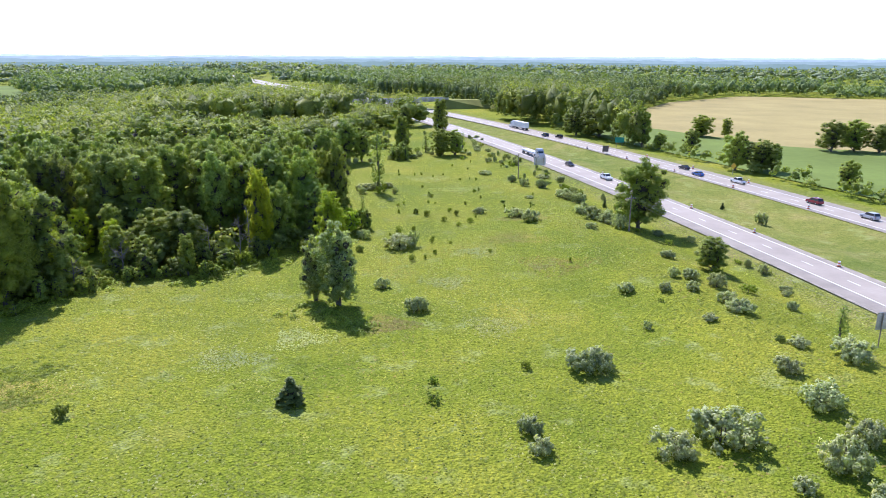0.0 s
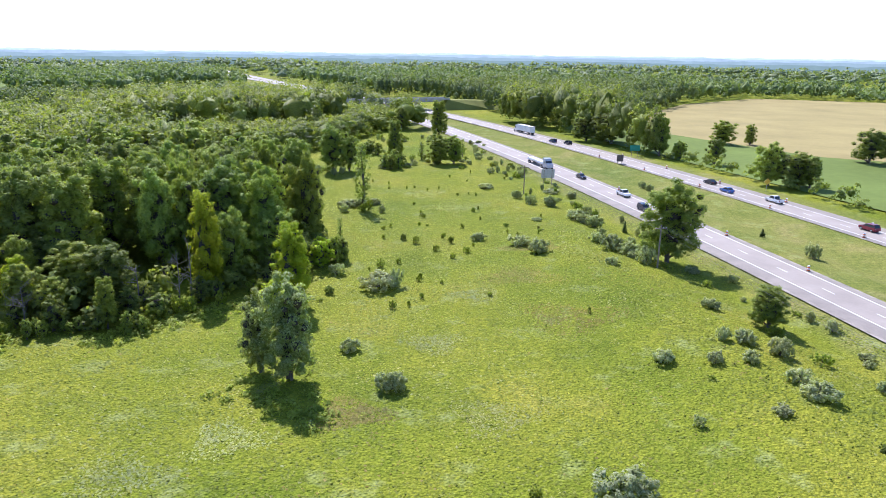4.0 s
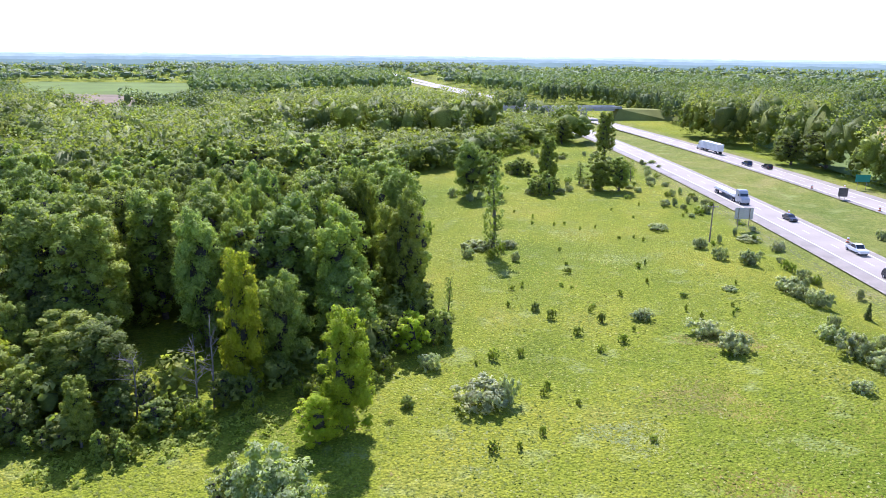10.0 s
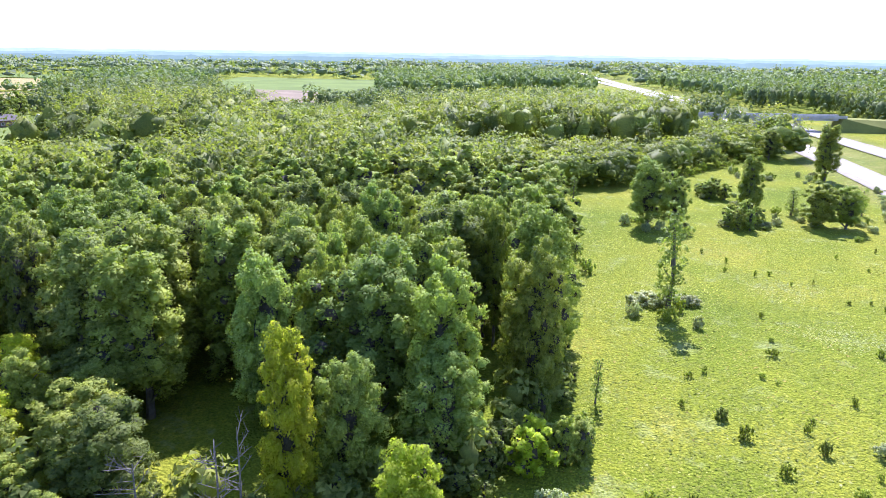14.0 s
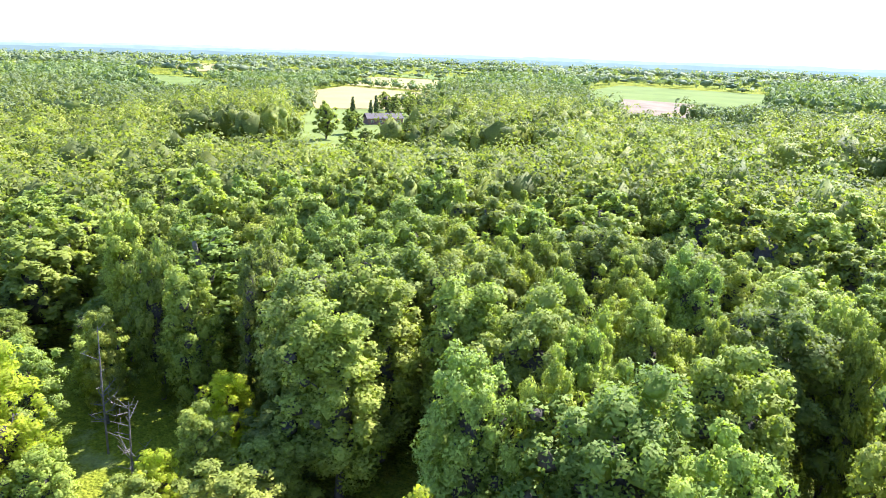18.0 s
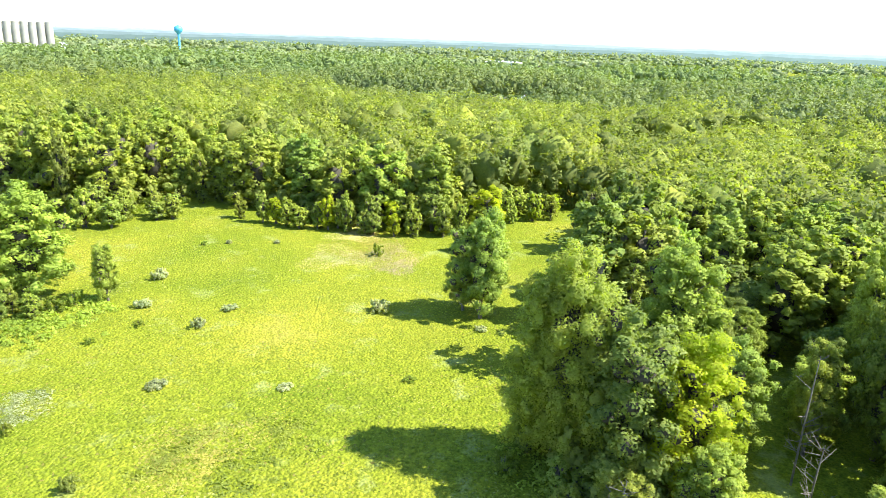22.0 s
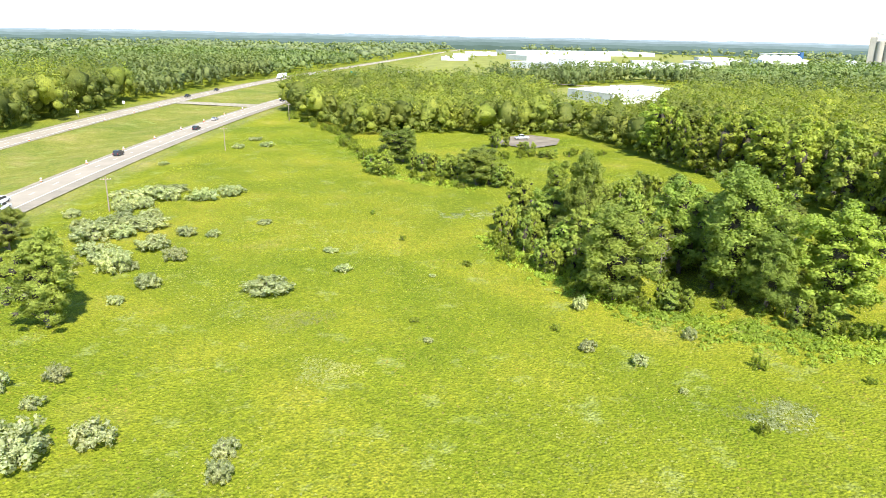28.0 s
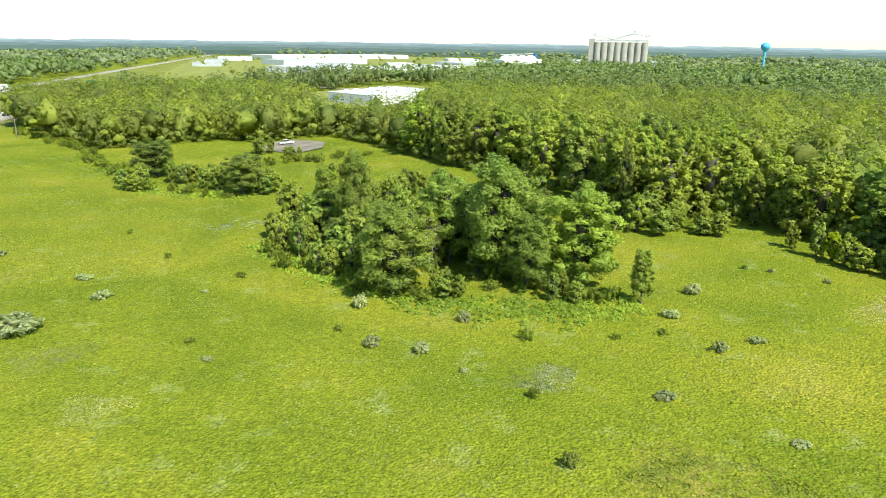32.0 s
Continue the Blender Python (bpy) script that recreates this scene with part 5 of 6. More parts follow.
for i, (x0, y0, x1, y1, wd, n) in enumerate([(-72, 33, -60, 33, 6, 90), (-62, 32, -46, 27, 8, 200), (-46, 26, -36, 19, 7, 120), (-36, 19, -24, 2, 6, 120), (-24, 2, -16, -16, 5, 80), (-70, 100, -58, 117, 4, 70), (-48, 116, -30, 131, 5, 110), (-16, -60, 12, -78, 7, 140), (-10, 96, -24, 104, 5, 60),
                                             (14, -80, 40, -150, 6, 150), (-100, -12, -122, -8, 5, 70)]):
    belt(x0, y0, x1, y1, wd, n, 400 + i, BRAMBLE, "bramble_belt", "belt of bright green brambles and tall weeds", 0.3, 0.9)
for i, (x, y, rx) in enumerate([(-54.5, 79.5, 7.0), (-51, 73, 4.5), (-14.2, -34, 8.0)]):
    belt(x - rx, y - rx * 0.3, x + rx, y + rx * 0.3, rx * 0.9, 80, 440 + i, TALLWEED if i < 2 else LEAF_OLIVE, "weed_patch", "patch of taller brown and pale weeds in the meadow", 0.2, 0.22)
belt(-50.5, 49.0, -45.5, 54.0, 4.0, 70, 450, LEAF_OLIVE, "pale_patch", "patch of pale silver weeds in the meadow", 0.18, 0.2)
DRYW = leaf_mat("weed_dry", (0.37, 0.31, 0.14), (0.43, 0.36, 0.18), (0.49, 0.41, 0.22), 0.25, 0.85)
for i, (x, y, rx, ry) in enumerate([(-110, 46, 9, 8), (-117, 52, 8, 6), (-124, 40, 7, 6), (-112, 58, 6, 4)]):
    blob_patch("dry_drift", x, y, rx, ry, DRYW, "drift of dry brown grass in the meadow", 360 + i, 2600, 0.22)


# ================= beside and over the highway =================
def utility_pole(x, y, h, lean=0.0):
    t = thing("utility_pole", pose(x, y, gz(x, y), lean, 0, 12), "grey-brown wooden utility pole with one crossarm", "utility pole", "utility poles")
    bm = bmesh.new()
    tube(bm, (0, 0, -0.4), (0, 0, h), 0.17, 0.11, 10)
    part("pole", bm, WOODPOLE, t)
    part("crossarm", box(bmesh.new(), -1.2, 1.2, -0.06, 0.06, h - 0.75, h - 0.6, 0.01), WOODPOLE, t)
    for s in (-1.05, -0.45, 0.45, 1.05):
        bm = bmesh.new()
        tube(bm, (s, 0, h - 0.6), (s, 0, h - 0.42), 0.04, 0.03, 8)
        part("insulator", bm, WHITE, t)
    return (x, y, gz(x, y) + h - 0.42)


tops = [utility_pole(*p) for p in ((24.2, 224.5, 8.4), (42.0, 153.6, 8.2), (56.5, 66.0, 8.4), (68.0, -27.0, 8.0), (71.0, -111.0, 8.0), (71.5, -197.0, 8.0))]
for (x0, y0, z0), (x1, y1, z1) in zip(tops, tops[1:]):
    for s in (-1.05, 0.45, 1.05):
        bm = bmesh.new()
        for i in range(10):
            p = [Vector((x0 + s + (x1 - x0) * u, y0 + (y1 - y0) * u, z0 + (z1 - z0) * u - 3.2 * u * (1 - u))) for u in (i / 10, (i + 1) / 10)]
            tube(bm, p[0], p[1], 0.011, 0.011, 4)
        me = bpy.data.meshes.new("power_line")
        bm.to_mesh(me)
        bm.free()
        me.materials.append(CABLE)
        tagged(new("power_line", me), "thin grey power line hung between poles", "cable", "power lines")


def road_sign(name, x, y, rz, w, z0, z1, face, label, posts=2, diamond=False):
    t = thing(name, pose(x, y, gz(x, y), 0, 0, rz), label, "road sign")
    if diamond:
        bm = box(bmesh.new(), -w / 2, w / 2, -0.02, 0.02, -w / 2, w / 2)
        bmesh.ops.transform(bm, matrix=Matrix.Translation((0, 0, (z0 + z1) / 2)) @ Matrix.Rotation(radians(45), 4, "Y"), verts=bm.verts)
        part("panel", bm, face, t)
    else:
        part("panel", box(bmesh.new(), -w / 2, w / 2, -0.03, 0.03, z0, z1, 0.01), face, t)
        for k in range(3):
            zz = z0 + (z1 - z0) * (k + 0.5) / 3
            part("stiffener", box(bmesh.new(), -w / 2 + 0.1, w / 2 - 0.1, 0.034, 0.075, zz - 0.04, zz + 0.04), STEEL, t)
    for s in ([-w * 0.3, w * 0.3] if posts == 2 else [0.0]):
        part("post", box(bmesh.new(), s - 0.06, s + 0.06, 0.08, 0.2, -0.3, z1 - 0.1), STEEL if posts == 1 else WOODPOLE, t)
    return t


road_sign("highway_sign", 33.3, 241.4, 190, 4.2, 2.7, 5.4, SIGNBACK, "back of a large grey highway sign on two posts")
road_sign("highway_sign", 63.0, 92.5, 195, 4.4, 2.6, 5.2, SIGNBACK, "back of a large grey highway sign on two posts")
road_sign("exit_sign", 75.8, 303.0, 0, 4.0, 2.4, 4.6, SIGNGREEN, "green highway sign on two posts beside the far lanes")
road_sign("exit_sign", 93.0, -500.0, 180, 6.5, 3.0, 6.2, SIGNGREEN, "green highway sign on two posts beside the near lanes")
road_sign("warning_sign", 97.5, 234.0, 10, 1.5, 2.2, 3.8, YELLOW, "yellow diamond warning sign on one post", posts=1, diamond=True)
road_sign("message_board", 65.6, 284.0, 12, 2.6, 1.0, 3.4, ROOFDARK, "dark portable message board on the median")
road_sign("small_sign", 166.0, -190.0, 180, 1.2, 1.8, 3.2, WHITE, "small white sign on one post beside the far lanes", posts=1)
road_sign("small_sign", 167.0, -235.0, 180, 1.2, 1.8, 3.2, WHITE, "small white sign on one post beside the far lanes", posts=1)

drum0 = thing("traffic_drum", pose(0, 0, 0), "orange and white plastic traffic drum on the shoulder", "traffic drum", "traffic drums")
for k in range(4):
    bm = bmesh.new()
    bmesh.ops.create_cone(bm, cap_ends=True, segments=12, radius1=0.29 - 0.02 * k, radius2=0.27 - 0.02 * k, depth=0.25, matrix=Matrix.Translation((0, 0, 0.2 + 0.25 * k)))
    part("band", bm, ORANGE if k % 2 == 0 else WHITE, drum0)
bm = bmesh.new()
bmesh.ops.create_cone(bm, cap_ends=True, segments=12, radius1=0.42, radius2=0.38, depth=0.08, matrix=Matrix.Translation((0, 0, 0.04)))
part("rubber_base", bm, RUBBER, drum0)
spots = [(float(road_a(y)) + 4.6, y) for y in np.arange(-236, 300, 26.0)] + [(float(road_b(y)) - 4.6, y) for y in np.arange(-240, 330, 30.0)] + [(float(road_b(y)) + 5.6, y) for y in np.arange(190, 330, 28.0)]
drum0.matrix_basis = pose(*spots[0], 0.11)
for x, y in spots[1:]:
    copy_thing(drum0, pose(x, y, 0.11, 0, 0, TR.uniform(0, 360)))


def overpass():
    t = thing("overpass", pose(0, 0, 0), "grey concrete road bridge across the highway", "bridge", kind="structure")
    a, b = Vector((-72.0, 489.0, 0)), Vector((-4.0, 521.0, 0))
    d = (b - a).normalized()
    n = Vector((-d.y, d.x, 0))
    m = Matrix(((d.x, n.x, 0, a.x), (d.y, n.y, 0, a.y), (0, 0, 1, 0), (0, 0, 0, 1)))
    L = (b - a).length

    def piece(name, mat, *q):
        bm = box(bmesh.new(), *q)
        bmesh.ops.transform(bm, matrix=m, verts=bm.verts)
        part(name, bm, mat, t)
    piece("deck", CEMENT, -6, L + 6, -5, 5, 6.6, 7.2)
    for s in (-4.0, -1.3, 1.3, 4.0):
        piece("girder", GREY, -2, L + 2, s - 0.25, s + 0.25, 5.5, 6.6)
    for s in (-5.0, 4.7):
        piece("parapet", CEMENT, -6, L + 6, s, s + 0.3, 7.2, 8.1)
    for u in (0.22, 0.5, 0.78):
        piece("pier_cap", CEMENT, L * u - 0.6, L * u + 0.6, -4.8, 4.8, 4.8, 5.5)
        for s in (-3.5, 0.0, 3.5):
            piece("pier_column", CEMENT, L * u - 0.45, L * u + 0.45, s - 0.45, s + 0.45, -1.5, 4.8)
    for x0, x1 in ((-40, -4), (L + 4, L + 40)):
        bm = bmesh.new()
        near_x, far_x = (x1, x0) if x0 < 0 else (x0, x1)
        vs = [(near_x + (5 if x0 < 0 else -5), -9, -1), (near_x + (5 if x0 < 0 else -5), 9, -1), (near_x, -6, 6.7), (near_x, 6, 6.7), (far_x, -16, -1), (far_x, 16, -1), (far_x, -6, 5.5), (far_x, 6, 5.5)]
        v = [bm.verts.new(p) for p in vs]
        for q in ((0, 1, 3, 2), (2, 3, 7, 6), (4, 0, 2, 6), (1, 5, 7, 3), (5, 4, 6, 7)):
            bm.faces.new([v[i] for i in q])
        bmesh.ops.transform(bm, matrix=m, verts=bm.verts)
        part("embankment", bm, MOWN, t, "grassy ramp")


overpass()
flat_patch("median_crossover", [(float(road_a(-262)) + 4, -262), (float(road_a(-250)) + 4, -248), (float(road_b(-262)) - 4, -258), (float(road_b(-270)) - 4, -270)], 0.13, GRAVEL, "pale gravel crossover in the median", "road")
flat_patch("parking_lot", [(-22, -140), (-25, -160), (-36, -168), (-47, -158), (-44, -143), (-34, -132)], 0.25, LOT, "pale gravel parking lot in a clearing", "parking lot")
flat_patch("service_road", [(40, -520), (40, -511), (-60, -495), (-150, -425), (-200, -400), (-203, -407), (-150, -435), (-62, -504)], 0.46, CONCRETE, "pale service road across the grass", "road")


# ================= vehicles =================
def prism(pts, y0, y1, bevel=0.0):
    bm = bmesh.new()
    a = [bm.verts.new((x, y0, z)) for x, z in pts]
    b = [bm.verts.new((x, y1, z)) for x, z in pts]
    n = len(pts)
    bm.faces.new(a[::-1])
    bm.faces.new(b)
    for i in range(n):
        bm.faces.new((a[i], a[(i + 1) % n], b[(i + 1) % n], b[i]))
    bmesh.ops.recalc_face_normals(bm, faces=bm.faces)
    if bevel:
        bmesh.ops.bevel(bm, geom=bm.edges[:], offset=bevel, segments=2, affect="EDGES")
    return bm


def wheel(t, x, y, r=0.34, w=0.24):
    bm = bmesh.new()
    tube(bm, (x, y - w / 2, r), (x, y + w / 2, r), r, r, 16)
    tyre = part("wheel", bm, RUBBER, t)
    s = 1 if y > 0 else -1
    bm = bmesh.new()
    tube(bm, (x, y + s * (w / 2 - 0.02), r), (x, y + s * (w / 2 + 0.012), r), r * 0.62, r * 0.55, 12)
    part("rim", bm, CHROME, tyre)


CAR_SHAPES = {
    "sedan": ([(-2.35, 0.3), (2.35, 0.3), (2.38, 0.62), (2.2, 0.8), (1.0, 0.93), (-1.5, 0.98), (-2.3, 0.95), (-2.4, 0.6)], [(0.95, 0.92), (0.25, 1.40), (-1.0, 1.43), (-1.75, 0.97)], 0.88),
    "suv": ([(-2.35, 0.35), (2.3, 0.35), (2.36, 0.75), (2.2, 0.98), (1.1, 1.08), (-2.3, 1.1), (-2.4, 0.7)], [(1.0, 1.08), (0.45, 1.68), (-1.9, 1.72), (-2.3, 1.1)], 0.93),
    "pickup": ([(-2.85, 0.45), (2.75, 0.45), (2.8, 0.9), (2.6, 1.08), (1.4, 1.15), (-2.8, 1.15), (-2.88, 0.8)], [(1.25, 1.15), (0.65, 1.82), (-0.75, 1.84), (-1.0, 1.15)], 0.96)}


def car(kind, paint, x, y, heading, label):
    lower, upper, hw = CAR_SHAPES[kind]
    t = thing({"suv": "sport_utility_car", "pickup": "pickup_truck"}.get(kind, kind), pose(x, y, 0.121, 0, 0, heading), label, "car")
    part("body", prism(lower, -hw, hw, 0.06), paint, t)
    part("window_glass", prism([(px * 0.995, pz) for px, pz in upper], -hw + 0.10, hw - 0.10, 0.03), GLASS, t)
    (x0, _), (x1, z1), (x2, z2), (x3, _) = upper
    part("roof", prism([(x1 - 0.05, z1 - 0.02), (x1 - 0.12, z1 + 0.05), (x2 + 0.1, z2 + 0.05), (x2 + 0.05, z2 - 0.02)], -hw + 0.13, hw - 0.13, 0.015), paint, t)
    for s in (-1, 1):
        for px, pz0, pz1 in ((x1, z1, z1), (x2, z2, z2)):
            end = x0 if px == x1 else x3
            bm = bmesh.new()
            tube(bm, (end, s * (hw - 0.1), lower[4][1]), (px, s * (hw - 0.12), pz0), 0.05, 0.05, 6)
            part("pillar", bm, paint, t)
        for wx in (lower[1][0] - 0.85, lower[0][0] + 0.9):
            wheel(t, wx, s * (hw - 0.08), 0.36 if kind != "sedan" else 0.33)
        part("headlight", box(bmesh.new(), lower[2][0] - 0.12, lower[2][0] + 0.01, s * hw * 0.72 - 0.16, s * hw * 0.72 + 0.16, lower[2][1] - 0.12, lower[2][1] + 0.06), LAMP_WHITE, t)
        part("tail_light", box(bmesh.new(), lower[-1][0] - 0.01, lower[-1][0] + 0.1, s * hw * 0.78 - 0.12, s * hw * 0.78 + 0.12, lower[-1][1] + 0.02, lower[-1][1] + 0.26), LAMP_RED, t)
    if kind == "pickup":
        part("cargo_bed", box(bmesh.new(), -2.7, -1.1, -hw + 0.14, hw - 0.14, 1.12, 1.165), RUBBER, t)
    return t


PAINTS = {n: solid("car_paint_" + n, c, 0.25, vary=0.04, spec=0.6) for n, c in (("white", (0.78, 0.78, 0.77)), ("black", (0.03, 0.03, 0.035)), ("red", (0.22, 0.02, 0.03)), ("blue", (0.05, 0.12, 0.35)), ("silver", (0.45, 0.46, 0.48)), ("navy", (0.03, 0.05, 0.12)))}


def lane(line, y, off, toward):
    """Place and heading in a lane; toward +1 drives to larger y."""
    x = float(line(y))
    s = (float(line(y + 2)) - float(line(y - 2))) / 4
    h = math.degrees(math.atan2(1, s))
    c = 1 / math.hypot(1, s)
    return x + off * c, y - off * c * s, h + (0 if toward > 0 else 180)


for kind, col, line, y, off, way in (("suv", "black", road_a, 205, -1.8, -1), ("pickup", "white", road_a, 223, 1.8, -1), ("sedan", "black", road_a, 251, 1.8, -1), ("sedan", "silver", road_a, 420, 1.8, -1),
                                     ("pickup", "white", road_b, 217, 1.8, 1), ("sedan", "blue", road_b, 232, -1.8, 1), ("sedan", "black", road_b, 244.5, 1.8, 1), ("suv", "black", road_b, 337, 1.8, 1), ("suv", "navy", road_b, 344, -1.8, 1),
                                     ("suv", "red", road_b, 186, 1.8, 1), ("suv", "silver", road_b, 168, 1.8, 1),
                                     ("pickup", "white", road_a, -24, -1.8, -1), ("suv", "white", road_a, -31, 1.8, -1), ("suv", "black", road_a, -96, 1.8, -1), ("suv", "black", road_a, -158, -1.8, -1), ("sedan", "silver", road_a, -190, 1.8, -1),
                                     ("suv", "black", road_b, -340, 1.8, 1), ("pickup", "black", road_b, -294, 1.8, 1), ("sedan", "silver", road_b, -520, 1.8, 1)):
    x, y, h = lane(line, y, off, way)
    kn = {"suv": "sport utility car", "pickup": "pickup truck", "sedan": "sedan"}[kind]
    car(kind, PAINTS[col], x, y, h, col + " " + kn + " driving on the highway")
car("pickup", PAINTS["white"], -31.6, -154.5, 200, "white pickup truck parked on a gravel lot").location.z = 0.25


def semi(x, y, heading, flatbed, cab, label):
    t = thing("semi_truck", pose(x, y, 0.121, 0, 0, heading), label, "truck")
    part("cab", prism([(8.6, 0.6), (10.6, 0.6), (10.6, 1.5), (10.3, 1.9), (9.4, 2.05), (9.1, 2.9), (8.6, 3.6), (7.2, 3.75), (6.6, 3.6), (6.6, 0.6)], -1.2, 1.2, 0.08), cab, t)
    part("windscreen", prism([(9.42, 2.05), (9.18, 2.85), (9.1, 2.85), (9.3, 2.05)], -1.05, 1.05), GLASS, t)
    for s in (-1, 1):
        part("side_window", box(bmesh.new(), 8.3, 9.0, s * 1.2 - 0.012 if s > 0 else -1.212, s * 1.2 + 0.012 if s > 0 else -1.188, 2.0, 2.7), GLASS, t)
        part("fuel_tank", box(bmesh.new(), 6.7, 8.2, s * 1.0 - 0.25, s * 1.0 + 0.25, 0.45, 1.0, 0.1), CHROME, t)
        for wx in (9.8, 6.0, 4.9, -5.6, -6.8):
            wheel(t, wx, s * 1.05, 0.5, 0.4)
    if flatbed:
        part("flatbed", box(bmesh.new(), -8.2, 6.2, -1.27, 1.27, 1.25, 1.5, 0.03), GREY, t)
        part("load", box(bmesh.new(), -7.6, 5.2, -1.1, 1.1, 1.5, 1.95, 0.05), WHITE, t)
    else:
        part("trailer_box", box(bmesh.new(), -8.2, 6.3, -1.29, 1.29, 1.2, 4.05, 0.04), WHITE, t)
        for k in range(13):
            for s in (-1, 1):
                part("side_rib", box(bmesh.new(), -7.9 + k * 1.15, -7.85 + k * 1.15, s * 1.305 - 0.012, s * 1.305 + 0.012, 1.25, 4.0), GREY, t)
    part("chassis", box(bmesh.new(), -8.0, 8.0, -0.5, 0.5, 0.85, 1.2), RUBBER, t)


for line, y, off, way, fb, cb, lb in ((road_b, 378, 1.8, 1, False, "white", "white semi truck with a white box trailer on the highway"), (road_a, 278, -1.8, -1, True, "silver", "semi truck with a loaded flatbed trailer on the highway"),
                                      (road_a, -290, -1.8, -1, True, "navy", "dark semi truck with an empty flatbed on the highway"), (road_b, -480, 1.8, 1, False, "white", "white semi truck with a box trailer far down the highway")):
    x, y, h = lane(line, y, off, way)
    semi(x, y, h, fb, PAINTS[cb], lb)


# ================= buildings =================
def hall(name, corners, h, wall, roof, label, units=8, doors=0, seed=1):
    """A long flat-roofed hall on four corners."""
    rng = random.Random(seed)
    t = thing(name, pose(0, 0, 0), label, "building")
    c = [Vector((*p, 0)) for p in corners]
    for i in range(4):
        a, b = c[i], c[(i + 1) % 4]
        d = (b - a).normalized()
        n = Vector((d.y, -d.x, 0))
        bm = bmesh.new()
        v = [bm.verts.new(p) for p in (a, b, b + Vector((0, 0, h)), a + Vector((0, 0, h)), a - n * 0.3, b - n * 0.3, b - n * 0.3 + Vector((0, 0, h)), a - n * 0.3 + Vector((0, 0, h)))]
        for q in ((0, 1, 2, 3), (7, 6, 5, 4), (3, 2, 6, 7), (0, 3, 7, 4), (1, 5, 6, 2)):
            bm.faces.new([v[k] for k in q])
        part("wall", bm, wall, t)
        k, L = 0, (b - a).length
        for u in np.arange(6, L - 4, 9.0):
            p = a + d * u + n * 0.02
            bm = bmesh.new()
            m = Matrix(((d.x, n.x, 0, p.x), (d.y, n.y, 0, p.y), (0, 0, 1, 0), (0, 0, 0, 1)))
            box(bm, -1.4, 1.4, -0.05, 0.06, h * 0.55, h * 0.72) if doors == 0 or k % 3 else box(bm, -1.8, 1.8, -0.05, 0.06, 0, h * 0.6)
            bmesh.ops.transform(bm, matrix=m, verts=bm.verts)
            part("window" if doors == 0 or k % 3 else "loading_door", bm, GREY, t)
            k += 1
    bm = bmesh.new()
    f = bm.faces.new([bm.verts.new((*p[:2], h - 0.35)) for p in c])
    r = bmesh.ops.extrude_face_region(bm, geom=[f])
    for e in r["geom"]:
        if isinstance(e, bmesh.types.BMVert):
            e.co.z -= 0.3
    bmesh.ops.recalc_face_normals(bm, faces=bm.faces)
    part("roof", bm, roof, t)
    for i in range(units):
        u, w = rng.uniform(0.1, 0.9), rng.uniform(0.12, 0.88)
        p = c[0].lerp(c[1], u).lerp(c[3].lerp(c[2], u), w)
        s = rng.uniform(0.8, 1.8)
        part("roof_unit", box(bmesh.new(), p.x - s, p.x + s, p.y - s, p.y + s, h - 0.36, h + rng.uniform(0.6, 1.6), 0.08), WHITE if i % 3 else GREY, t)


hall("white_hall", [(-72, -342), (-94, -303), (-150, -350), (-128, -390)], 7.0, PALEWALL, PALEROOF, "large white flat-roofed hall with roof units", 26)
hall("factory_hall", [(-54, -775), (-118, -705), (-190, -770), (-130, -840)], 7.5, PALEWALL, GREY, "white industrial hall with a grey roof", 10, 1, 2)
hall("factory_hall", [(-125, -720), (-270, -870), (-320, -820), (-180, -670)], 7.0, PALEWALL, PALEROOF, "long white industrial hall", 10, 1, 3)
hall("factory_hall", [(-52, -1390), (-340, -1480), (-380, -1400), (-90, -1310)], 8.0, PALEWALL, PALEROOF, "huge pale industrial hall far away", 14, 1, 4)
hall("factory_hall", [(-60, -1060), (-200, -1130), (-230, -1070), (-90, -1000)], 8.0, PALEWALL, GREY, "pale industrial hall far away", 8, 1, 5)
hall("factory_hall", [(-330, -1010), (-470, -1130), (-500, -1090), (-360, -970)], 6.0, GREY, PALEROOF, "pale low industrial hall far away", 8, 1, 6)
hall("school_building", [(-905, -275), (-890, -318), (-945, -335), (-958, -290)], 8.0, PALEWALL, PALEROOF, "white flat-roofed building in the distance", 6, 0, 7)
hall("pale_shed", [(-640, -560), (-652, -592), (-690, -578), (-678, -546)], 13.0, PALEWALL, PALEROOF, "pale shed roof above the woods", 2, 0, 8)


